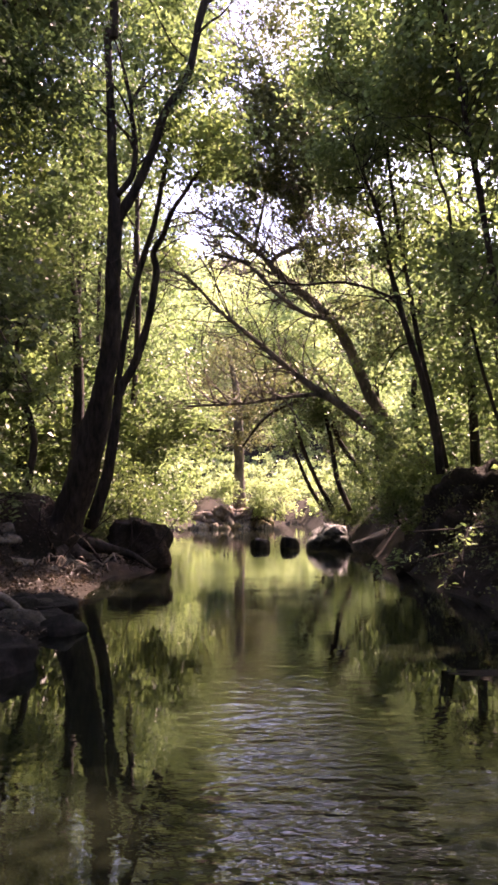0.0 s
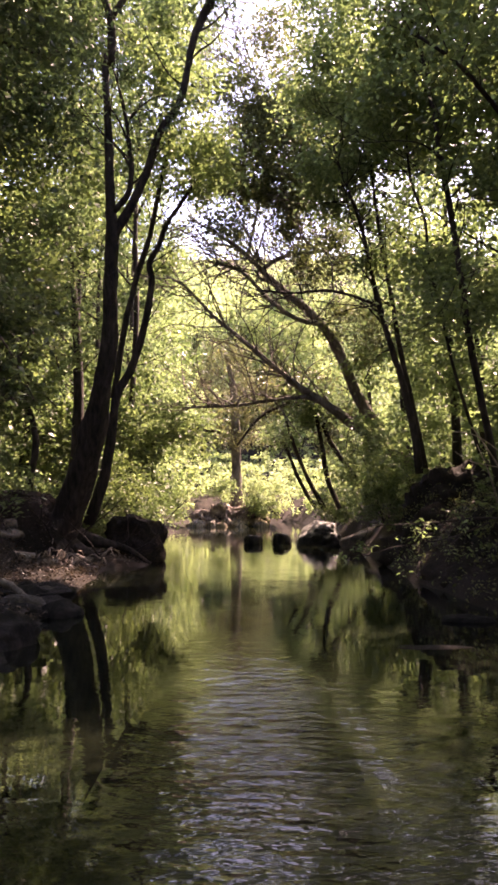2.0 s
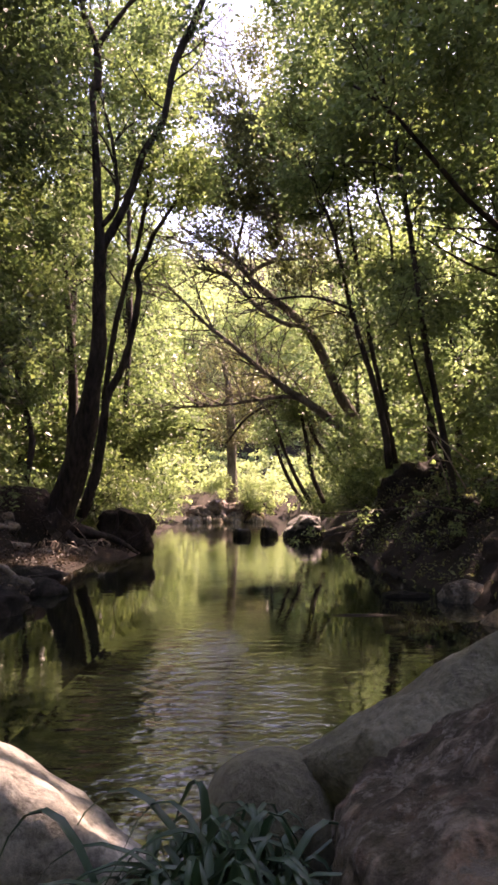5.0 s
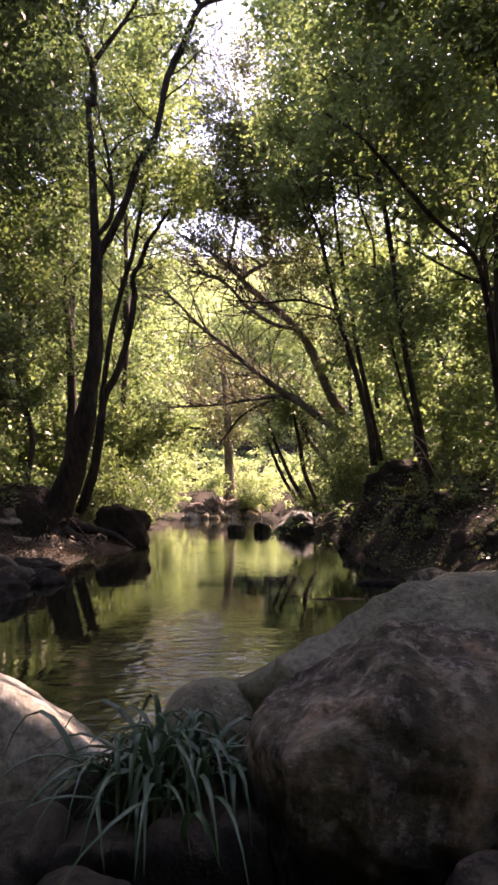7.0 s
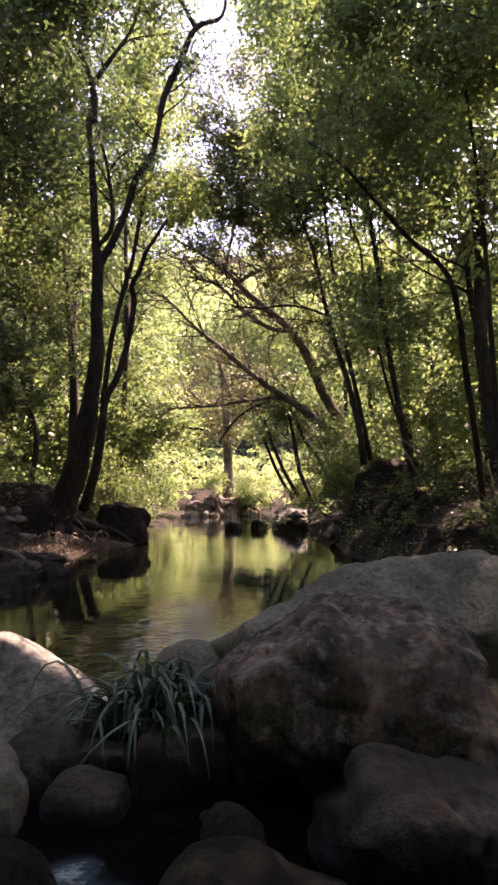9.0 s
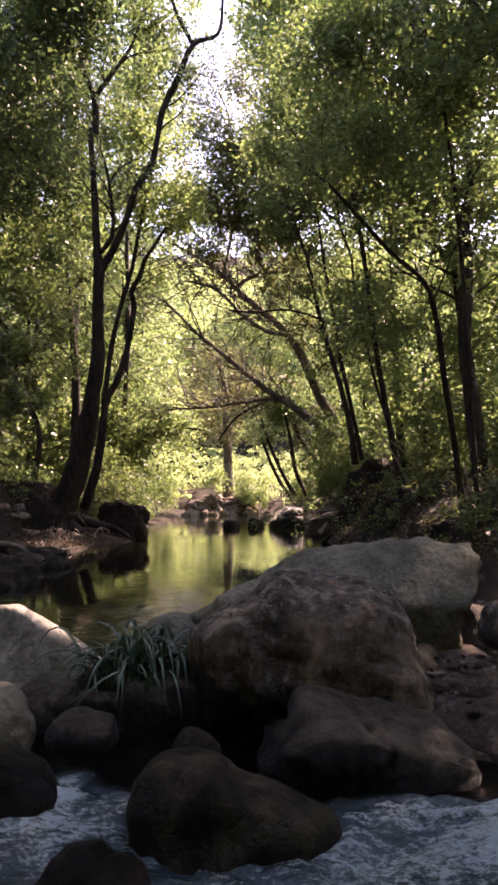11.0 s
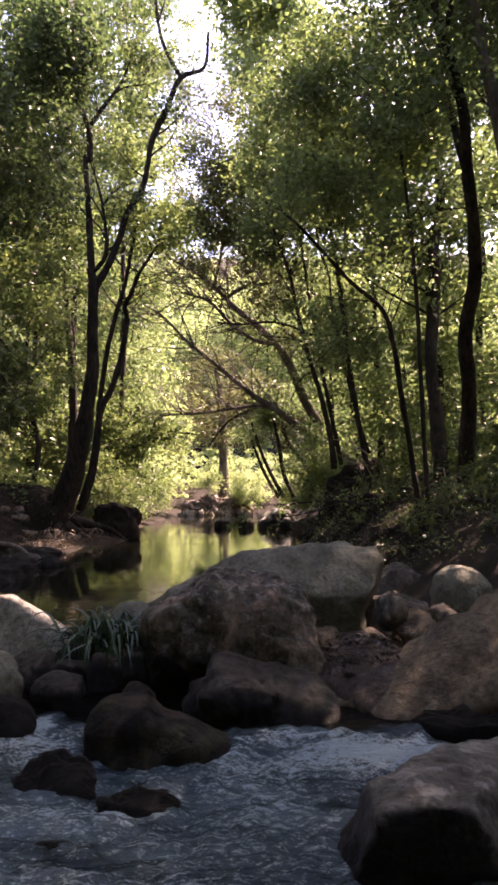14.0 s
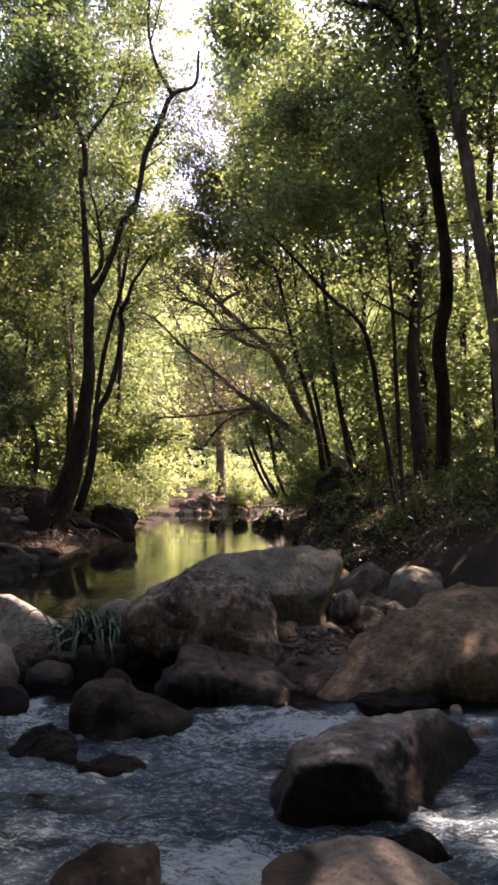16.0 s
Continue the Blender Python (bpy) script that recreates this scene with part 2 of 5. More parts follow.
def stream_material():
    m, n, l, b = material("running_stream_water", 0.08, 1.0)
    b.inputs["IOR"].default_value = 1.33
    co = n.new("ShaderNodeTexCoord").outputs["Object"]

    def weigh(a, k, c):
        x = n.new("ShaderNodeMath")
        x.operation = "MULTIPLY_ADD"
        l.new(a, x.inputs[0])
        x.inputs[1].default_value = k
        if isinstance(c, float):
            x.inputs[2].default_value = c
        else:
            l.new(c, x.inputs[2])
        return x.outputs[0]

    small = noise_at(n, l, co, 22, 8, 0.75, (0.7, 1.8, 1.0))
    tiny = noise_at(n, l, co, 75, 6, 0.75, (0.7, 1.5, 1.0))
    patch = noise_at(n, l, co, 3.6, 7, 0.72, (0.5, 1.9, 1.0))
    at = n.new("ShaderNodeAttribute")
    at.attribute_name = "foam"
    froth = weigh(tiny, 1.0, weigh(small, 1.3, weigh(patch, 0.5, weigh(at.outputs["Fac"], 0.42, 0.0))))
    mr = n.new("ShaderNodeMapRange")
    mr.inputs[1].default_value, mr.inputs[2].default_value = 1.43, 1.76
    mr.interpolation_type = "SMOOTHSTEP"
    l.new(froth, mr.inputs[0])
    # bubbly water's blue, deepened by the mirrored sky painted into its colour
    deep = ramp(n, [(0.38, (0.034, 0.066, 0.09)), (0.64, (0.19, 0.29, 0.36))])
    l.new(patch, deep.inputs[0])
    still = n.new("ShaderNodeMapRange")
    still.inputs[1].default_value, still.inputs[2].default_value = -0.45, -0.1
    l.new(at.outputs["Fac"], still.inputs[0])
    sky_tinted = mixed(n, l, still.outputs[0], (0.008, 0.009, 0.009), deep.outputs[0])
    l.new(mixed(n, l, mr.outputs[0], sky_tinted, (0.62, 0.84, 0.92)), b.inputs["Base Color"])
    rr = n.new("ShaderNodeMapRange")
    rr.inputs[3].default_value, rr.inputs[4].default_value = 0.08, 0.6
    l.new(mr.outputs[0], rr.inputs[0])
    l.new(rr.outputs[0], b.inputs["Roughness"])
    bumped(n, l, b, weigh(tiny, 0.5, weigh(small, 1.0, weigh(patch, 0.8, 0.0))), 1.0, 0.2)
    return m


POND = pond_material()
STREAM = stream_material()


# ---- builders ----
def mesh_object(name, verts, faces, mat, parent=None, smooth=True, label=""):
    me = bpy.data.meshes.new(name)
    me.from_pydata(verts, [], faces)
    me.materials.append(mat)
    if smooth:
        me.polygons.foreach_set("use_smooth", [True] * len(me.polygons))
    ob = new(name, me)
    ob.parent = parent
    if label:
        tagged(ob, label)
    return ob


def quads_object(name, co, mat, parent=None, label=""):
    """co: (n, 4, 3) array, a quad each."""
    n = len(co)
    me = bpy.data.meshes.new(name)
    me.vertices.add(4 * n)
    me.vertices.foreach_set("co", co.astype(np.float32).ravel())
    me.loops.add(4 * n)
    me.loops.foreach_set("vertex_index", np.arange(4 * n, dtype=np.int32))
    me.polygons.add(n)
    me.polygons.foreach_set("loop_start", np.arange(0, 4 * n, 4, dtype=np.int32))
    me.update(calc_edges=True)
    me.materials.append(mat)
    ob = new(name, me)
    ob.parent = parent
    if label:
        tagged(ob, label)
    return ob


def empty(name, at, label, category, group=""):
    ob = new(name)
    ob.location = at
    ob.empty_display_size = 0.2
    return tagged(ob, label, category, group)


def smooth_line(pts, steps):
    p = np.array(pts, float)
    q = np.vstack([2 * p[0] - p[1], p, 2 * p[-1] - p[-2]])
    out = []
    for i in range(1, len(q) - 2):
        for s in np.linspace(0, 1, steps, endpoint=False):
            a, b, c, d = q[i - 1], q[i], q[i + 1], q[i + 2]
            out.append(0.5 * (2 * b + (c - a) * s + (2 * a - 5 * b + 4 * c - d) * s * s + (3 * b - a - 3 * c + d) * s ** 3))
    out.append(p[-1])
    out = np.array(out)
    out[:, 3] = np.maximum(out[:, 3], 0.004)
    return out


def tube(line, sides, rng, rough=0.08):
    """Verts and faces of a tapered, slightly knotted limb along rows of x, y, z, radius."""
    n = len(line)
    d = np.gradient(line[:, :3], axis=0)
    d /= np.linalg.norm(d, axis=1)[:, None] + 1e-9
    side = np.cross(d, (0.31, 0.92, 0.24))
    side /= np.linalg.norm(side, axis=1)[:, None] + 1e-9
    up = np.cross(side, d)
    a = np.linspace(0, 2 * np.pi, sides, endpoint=False)
    r = line[:, 3][:, None] * (1 + rough * rng.standard_normal((n, sides)))
    v = line[:, None, :3] + r[..., None] * (np.cos(a)[None, :, None] * side[:, None] + np.sin(a)[None, :, None] * up[:, None])
    f = [(i * sides + j, i * sides + (j + 1) % sides, (i + 1) * sides + (j + 1) % sides, (i + 1) * sides + j) for i in range(n - 1) for j in range(sides)]
    f.append(tuple(range((n - 1) * sides, n * sides)))
    f.append(tuple(range(sides - 1, -1, -1)))
    return v.reshape(-1, 3), f


def join_tubes(tubes):
    vs, fs, k = [], [], 0
    for v, f in tubes:
        vs.append(v)
        fs += [tuple(i + k for i in g) for g in f]
        k += len(v)
    return np.vstack(vs).tolist(), fs


# spots to be lit: holes are cut in the crowns along the sun's line
SUNNY = ((1.9, 6.1, 0.95, 0.4), (-0.08, 0.38, 0.4, 0.28), (0.15, 0.36, 0.3, 0.22), (0.02, -0.5, 0.22, 0.1), (2.78, -2.14, -0.15, 0.2), (3.0, -2.25, -0.15, 0.2), (3.43, 1.2, 0.5, 0.16), (2.7, -1.85, 0.2, 0.05), (2.4, -2.7, 0.02, 0.09), (2.2, 18.3, 0.85, 0.7), (2.63, 0.2, 0.45, 0.07), (-3.2, 11.6, 0.3, 0.3), (4.0, 8.0, 1.2, 0.2), (-5.0, 15.0, 3.0, 1.2), (-6.2, 13.6, 2.6, 1.0), (-4.6, 18.0, 4.0, 1.2), (-6.5, 16.5, 5.0, 1.2), (-5.5, 20.0, 6.0, 1.3), (-2.6, 19.0, 3.8, 0.9), (6.0, 14.0, 4.5, 0.5), (5.5, 17.5, 4.0, 0.6), (3.12, -1.04, -0.05, 0.06))


def leaves(centres, spread, per, size, rng, droop=0.35, slim=0.45):
    """Leaf quads, folded at the midrib, round clump centres."""
    n = len(centres) * per
    c = np.repeat(np.asarray(centres), per, axis=0)
    sc = np.repeat(rng.uniform(0.5, 1.5, len(centres)), per)[:, None] * spread
    p = c + rng.standard_normal((n, 3)) * sc * (0.55, 0.55, 0.34)
    a = rng.standard_normal((n, 3)) * (1, 1, 0.55) + (0, 0, -droop)
    a /= np.linalg.norm(a, axis=1)[:, None]
    nn = rng.standard_normal((n, 3)) * 0.75 + (0, 0, 1)
    s = np.cross(a, nn)
    s /= np.linalg.norm(s, axis=1)[:, None] + 1e-9
    up = np.cross(s, a)
    ln = (size * rng.uniform(0.55, 1.3, n))[:, None]
    w = ln * slim * rng.uniform(0.8, 1.15, n)[:, None]
    mid = p + a * ln * 0.45
    q = np.stack([p, mid + s * w * 0.5 + up * w * 0.22, p + a * ln - up * ln * 0.08, mid - s * w * 0.5 + up * w * 0.22], 1)
    open_sky = np.ones(n, bool)
    for *spot, wide in SUNNY:
        spot = np.array(spot)
        t = (p - spot) @ np.array(SUN_TO)
        off = np.linalg.norm(p - spot - t[:, None] * np.array(SUN_TO), axis=1)
        open_sky &= (off > wide) | (t < 0.6)
    return q[open_sky]


def clumps_in(blobs, rng):
    """Clump centres in ellipsoids (x, y, z, rx, ry, rz, count), thicker near their skins, with holes."""
    out = []
    for x, y, z, rx, ry, rz, count in blobs:
        count = math.ceil(count * 1.35)
        d = rng.standard_normal((count, 3))
        d /= np.linalg.norm(d, axis=1)[:, None]
        d *= rng.uniform(0.25, 1.0, count)[:, None] ** 0.5
        p = np.array((x, y, z)) + d * (rx, ry, rz)
        keep = [noise.noise(Vector(v) * 0.8) > -0.11 for v in p]
        out.append(p[np.array(keep)])
    return np.vstack(out)


def twigs_to(centres, limbs, rng, thick=0.016, every=1):
    """Thin bent twigs that branch off the limbs, and off one another, to the clumps."""
    pool = np.vstack(limbs)
    far = np.array([np.linalg.norm(pool[:, :3] - c, axis=1).min() for c in centres])
    out = []
    for c in centres[np.argsort(far)][::every]:
        gap = pool[:, :3] - c
        cost = np.linalg.norm(gap, axis=1) + 0.9 * np.maximum(gap[:, 2], 0) + 0.15 * rng.random(len(pool))
        b = pool[int(np.argmin(cost))]
        span = np.linalg.norm(c - b[:3])
        if span < 0.12 or span > 3.5:
            continue
        r = min(thick * (0.45 + 0.4 * span), b[3] * 0.75)
        mids = [b[:3] + (c - b[:3]) * s + rng.standard_normal(3) * span * 0.08 + (0, 0, 0.12 * span * math.sin(math.pi * s)) for s in (0.33, 0.66)]
        rows = smooth_line([(*b[:3], r), (*mids[0], r * 0.8), (*mids[1], r * 0.6), (*c, r * 0.35)], 2)
        out.append(tube(rows, 4, rng, 0.05))
        pool = np.vstack([pool, rows[2:]])
    return out


def spray_from(lines, rng, count, way, reach, thick=0.02):
    """Long thin half-bare side branches, each with a few twigs of its own."""
    out = []
    for i in range(count):
        line = lines[rng.integers(len(lines))]
        b = line[rng.integers(len(line) // 3, len(line))]
        d = np.array(way) + rng.standard_normal(3) * (0.55, 0.45, 0.45)
        d /= np.linalg.norm(d)
        ln, r = reach * rng.uniform(0.5, 1.25), min(thick * rng.uniform(0.6, 1.2), b[3] * 0.8)
        pts, p = [(*b[:3], r)], b[:3].copy()
        for k in range(4):
            d = d + rng.standard_normal(3) * 0.22 + (0, 0, 0.04)
            d /= np.linalg.norm(d)
            p = p + d * ln / 4
            pts.append((*p, r * (0.8 - 0.18 * k)))
        rows = smooth_line(pts, 3)
        out.append(tube(rows, 5, rng, 0.08))
        for k in range(rng.integers(3, 6)):
            o = rows[rng.integers(3, len(rows))]
            e = d + rng.standard_normal(3) * 0.7
            e = e / np.linalg.norm(e) * ln * rng.uniform(0.15, 0.4)
            out.append(tube(smooth_line([(*o[:3], r * 0.4), (*(o[:3] + e * 0.5 + rng.standard_normal(3) * 0.05), r * 0.3), (*(o[:3] + e), r * 0.15)], 2), 4, rng, 0.05))
    return out


def tree(name, limbs, blobs, label, leaf, bark=BARK, seed=1, size=0.118, per=115, spread=0.5, sides=10, group="", every=1, slim=0.55, thick=0.016, spray=None, girth=1.0):
    """A tree with its trunk, limbs, twigs and leaves. limbs: rows of x, y, z, radius; the first is the trunk."""
    rng = np.random.default_rng(seed)
    base = limbs[0][0][:3]
    root = empty(name, base, label, "tree", group)
    inv = Matrix.Translation([-v for v in base])
    fine = [smooth_line(p, 4) * (1, 1, 1, girth) for p in limbs]
    parts = []
    for i, line in enumerate(fine):
        v, f = tube(line, sides if i == 0 else max(6, sides - 3), rng)
        if i == 0:
            parts.append(mesh_object("trunk", v.tolist(), f, bark, root))
        else:
            mesh_object("branch", v.tolist(), f, bark, parts[0])
    if spray:
        v, f = join_tubes(spray_from(fine, rng, *spray))
        parts.append(tagged(mesh_object("bare_twig_work", v, f, bark, root), kind="stuff"))
    if blobs:
        cs = clumps_in(blobs, rng)
        tw = twigs_to(cs, fine, rng, thick, every)
        if tw:
            v, f = join_tubes(tw)
            parts.append(tagged(mesh_object("twig_work", v, f, bark, root), kind="stuff"))
        parts.append(tagged(quads_object("crown", leaves(cs, spread, per, size, rng, slim=slim), leaf, root), kind="stuff"))
    for p in parts:
        p.matrix_parent_inverse = inv
    return root


def wild_limbs(x, y, z, h, lean, rng, r=0.12, n=6, reach=1.6):
    """A trunk that wanders upwards, with limbs."""
    trunk, px, py = [], x, y
    for i in range(7):
        s = i / 6
        trunk.append((px, py, z + h * s, r * (1 - 0.8 * s) * (1.35 if i == 0 else 1)))
        px += lean[0] * h / 6 + rng.normal(0, 0.12)
        py += lean[1] * h / 6 + rng.normal(0, 0.12)
    limbs = [trunk]
    for i in range(n):
        s = rng.uniform(0.3, 0.9)
        k = s * 6
        a, b = trunk[int(k)], trunk[min(6, int(k) + 1)]
        o = [a[j] + (b[j] - a[j]) * (k - int(k)) for j in range(4)]
        th, ln = rng.uniform(0, 6.28), reach * rng.uniform(0.6, 1.2)
        limbs.append([(o[0], o[1], o[2], o[3] * 0.55), (o[0] + 0.5 * ln * math.cos(th), o[1] + 0.5 * ln * math.sin(th), o[2] + 0.35 * ln, o[3] * 0.35),
                      (o[0] + ln * math.cos(th + 0.2), o[1] + ln * math.sin(th + 0.2), o[2] + 0.75 * ln, o[3] * 0.15)])
    return limbs


def wild_tree(x, y, h, leaf, label, seed, r=0.12, lean=(0, 0), crown_from=0.25, wide=1.7, count=150, size=0.14, per=100, spread=0.62, bark=BARK, group="trees behind"):
    rng = np.random.default_rng(seed)
    z = ground_z(x, y) - 0.1
    limbs = wild_limbs(x, y, z, h, lean, rng, r, 7, wide)
    blobs = []
    for i in range(6):
        s = crown_from + (1.0 - crown_from) * (i + 0.5) / 6
        k = min(5.99, s * 6)
        a, b = limbs[0][int(k)], limbs[0][int(k) + 1]
        cx, cy = a[0] + rng.normal(0, 0.35 * wide), a[1] + rng.normal(0, 0.35 * wide)
        w = wide * (0.75 + 0.5 * rng.random()) * (1.0 if s < 0.8 else 0.75)
        blobs.append((cx, cy, z + h * s, w, w, h * 0.12 + 0.5, count // 6))
    return tree("tree", limbs, blobs, label, leaf, bark, seed + 7, size, per, spread, 8, group, 4)


def shrub(name, at, blobs, label, leaf, seed, size=0.09, per=80, spread=0.32, slim=0.5, stems=7):
    rng = np.random.default_rng(seed)
    limbs = []
    for i in range(stems):
        b = blobs[i % len(blobs)]
        tip = np.array(b[:3]) + rng.normal(0, 0.4, 3) * b[3:6]
        a = np.array(at) + (rng.normal(0, 0.12), rng.normal(0, 0.12), -0.03)
        m = (a + tip) / 2 + rng.normal(0, 0.1, 3)
        limbs.append([(*a, 0.022), (*m, 0.015), (*tip, 0.006)])
    root = empty(name, at, label, "shrub")
    inv = Matrix.Translation([-v for v in at])
    parts = []
    fine = [smooth_line(p, 3) for p in limbs]
    for line in fine:
        v, f = tube(line, 5, rng)
        parts.append(mesh_object("stem", v.tolist(), f, BARK, root))
    cs = clumps_in(blobs, rng)
    tw = twigs_to(cs, fine, rng, 0.008, 2)
    if tw:
        v, f = join_tubes(tw)
        parts.append(tagged(mesh_object("twig_work", v, f, BARK, root), kind="stuff"))
    parts.append(tagged(quads_object("foliage", leaves(cs, spread, per, size, rng, slim=slim), leaf, root), kind="stuff"))
    for p in parts:
        p.matrix_parent_inverse = inv
    return root


def rock(name, x, y, half, top, bottom, label, mat=ROCK, seed=1, planes=(), cuts=3, lump=0.16, fine=0.022, group="", sub=4, category="rock"):
    """A boulder: a ball cut by planes (x, y, z, distance), roughened at four scales and fitted between its sides, top and bottom."""
    rng = np.random.default_rng(seed)
    bm = bmesh.new()
    bmesh.ops.create_icosphere(bm, subdivisions=sub, radius=1)
    flats = [(Vector(p[:3]).normalized(), p[3]) for p in planes]
    for i in range(cuts):
        d = Vector(rng.standard_normal(3) * (1, 1, 0.8)).normalized()
        flats.append((d, rng.uniform(0.74, 0.92)))
    off = Vector(rng.uniform(-50, 50, 3))
    for v in bm.verts:
        p = v.co.copy()
        for d, far in flats:
            over = p.dot(d) - far
            if over > 0:
                p -= d * over * 0.96
        g = p.normalized()
        p += g * (lump * noise.noise(p * 1.3 + off) + lump * 0.42 * noise.noise(p * 3.1 + off))
        v.co = p
    c = np.array([v.co for v in bm.verts])
    lo, hi = c.min(0), c.max(0)
    c = (c - lo) / (hi - lo) * 2 - 1
    c *= (half[0], half[1], (top - bottom) / 2)
    for v, p in zip(bm.verts, c):
        p = Vector(p)
        ridge = 1 - abs(noise.noise(p * 4.5 + off)) * 2.2
        p += p.normalized() * fine * (noise.noise(p * 8 + off) * 1.4 + ridge * 0.7 + 0.6 * noise.noise(p * 21 + off))
        v.co = p
    me = bpy.data.meshes.new(name)
    bm.to_mesh(me)
    bm.free()
    me.polygons.foreach_set("use_smooth", [True] * len(me.polygons))
    me.materials.append(mat)
    ob = new(name, me)
    ob.location = (x, y, (top + bottom) / 2)
    return tagged(ob, label, category, group)


def sculpt(name, origin, lumps, label, mat, planes=(), seed=1, rough=1.0, sub=5, blend=0.05, edge=0.018, group="", category="rock"):
    """A boulder melted together from rounded blocks (x, y, z, rx, ry, rz, squareness, turn), trimmed by planes (a point and a normal), and weathered."""
    rng = np.random.default_rng(seed)
    bm = bmesh.new()
    bmesh.ops.create_icosphere(bm, subdivisions=sub, radius=1)
    d = np.array([v.co for v in bm.verts])
    d /= np.linalg.norm(d, axis=1)[:, None]
    at = np.array(origin, float)

    def inside(p):
        total = np.zeros(len(p))
        for x, y, z, rx, ry, rz, square, turn in lumps:
            c, t = math.cos(radians(turn)), math.sin(radians(turn))
            q = p - (x, y, z)
            q = np.stack([(q[:, 0] * c + q[:, 1] * t) / rx, (q[:, 1] * c - q[:, 0] * t) / ry, q[:, 2] / rz], 1)
            f = ((np.abs(q) ** square).sum(1) ** (1 / square) - 1) * min(rx, ry, rz)
            total += np.exp(np.clip(-f / blend, -60, 60))
        f = -blend * np.log(total + 1e-30)
        for x, y, z, nx_, ny_, nz_ in planes:
            k = np.array((nx_, ny_, nz_)) / math.sqrt(nx_ ** 2 + ny_ ** 2 + nz_ ** 2)
            f = edge * np.logaddexp(f / edge, ((p - (x, y, z)) @ k) / edge)
        return f

    far = np.full(len(d), 0.01)
    for r in np.linspace(0.02, 2.2, 75):
        far = np.where(inside(at + d * r) < 0, r, far)
    lo, hi = far, far + 0.03
    for i in range(8):
        m = (lo + hi) / 2
        inn = inside(at + d * m[:, None]) < 0
        lo, hi = np.where(inn, m, lo), np.where(inn, hi, m)
    off = Vector(rng.uniform(-50, 50, 3))
    for v, way, r in zip(bm.verts, d, lo):
        p = Vector(way * r)
        w = p + off
        warp = w + Vector((noise.noise(w * 3.0), noise.noise(w * 3.0 + Vector((9, 0, 0))), 0)) * 0.12
        ridge = 1 - abs(noise.noise(warp * 5.0)) * 2.4
        chip = max(0.0, noise.noise(warp * 11.0) - 0.12)
        grow = 0.034 * noise.noise(w * 2.3) + 0.016 * noise.noise(warp * 6.0) + 0.010 * ridge - 0.028 * chip + 0.006 * noise.noise(w * 24) + 0.003 * noise.noise(w * 55)
        v.co = p + Vector(way) * grow * rough
    me = bpy.data.meshes.new(name)
    bm.to_mesh(me)
    bm.free()
    me.polygons.foreach_set("use_smooth", [True] * len(me.polygons))
    me.materials.append(mat)
    ob = new(name, me)
    ob.location = origin
    return tagged(ob, label, category, group)


# ---- ground ----
LEFT_Y = (-16, 0, 3, 5, 7, 10, 11.6, 12.0, 13.2, 14.0, 18, 25, 33, 40)
LEFT_X = (-2.4, -1.5, -1.7, -1.85, -2.1, -2.3, -2.4, -1.75, -1.75, -2.6, -2.7, -2.8, -3.2, -3.0)
RIGHT_Y = (-16, -3, 0, 3, 7, 10, 14, 18, 25, 33, 40)
RIGHT_X = (5.5, 5.0, 3.9, 3.3, 3.0, 2.8, 3.0, 3.1, 3.3, 3.6, 3.4)


def ground_z(x, y):
    """Height of the valley floor: a channel between two banks, closed far behind."""
    l, r = float(np.interp(y, LEFT_Y, LEFT_X)), float(np.interp(y, RIGHT_Y, RIGHT_X))
    out = max(l - x, x - r)
    out = max(out, (y - 41) * 0.8)
    if out < 0:
        z = max(-0.55, 0.5 * out)
    elif x < l and y < 41:
        z = float(np.interp(out, (0, 0.3, 1.5, 2.2, 4.0, 12, 60), (0, 0.10, 0.22, 1.25, 1.5, 2.8, 30)))
    else:
        z = float(np.interp(out, (0, 0.25, 0.8, 1.6, 4, 12, 60), (0, 0.3, 0.9, 1.35, 1.7, 3.0, 30))) * float(np.interp(y, (3, 9), (0.62, 1.0)))
    z += 0.3 * max(0.0, min(y, 130) - 60)
    bump = noise.noise(Vector((x * 0.9, y * 0.9, 3.1))) * 0.16 + noise.noise(Vector((x * 3.3, y * 3.3, 1.7))) * 0.05
    return z + bump * min(1.0, max(0.15, out + 0.3))


def axis_steps(lo, hi, fine_lo, fine_hi, step, grow=1.25):
    a = list(np.arange(fine_lo, fine_hi + 1e-6, step))
    s, v = step, fine_hi
    while v < hi:
        s *= grow
        v += s
        a.append(v)
    s, v = step, fine_lo
    while v > lo:
        s *= grow
        v -= s
        a.insert(0, v)
    return a


gx, gy = axis_steps(-400, 400, -7, 8, 0.16), axis_steps(-400, 600, -7, 22, 0.18, 1.18)
gv = [(x, y, ground_z(x, y)) for y in gy for x in gx]
nx = len(gx)
gf = [(j * nx + i, j * nx + i + 1, (j + 1) * nx + i + 1, (j + 1) * nx + i) for j in range(len(gy) - 1) for i in range(nx - 1)]
tagged(mesh_object("ground", gv, gf, EARTH), "brown earth banks littered with dead leaves", "ground", kind="structure")

# ---- water ----
def water_sheet(name, xs, ys, height, mat, label, foam=None):
    v = [(x, y, height(x, y)) for y in ys for x in xs]
    k = len(xs)
    f = [(j * k + i, j * k + i + 1, (j + 1) * k + i + 1, (j + 1) * k + i) for j in range(len(ys) - 1) for i in range(k - 1)]
    ob = mesh_object(name, v, f, mat)
    if foam:
        a = ob.data.attributes.new("foam", "FLOAT", "POINT")
        a.data.foreach_set("value", [foam(x, y) for x, y, z in v])
    return tagged(ob, label, "water", kind="structure")


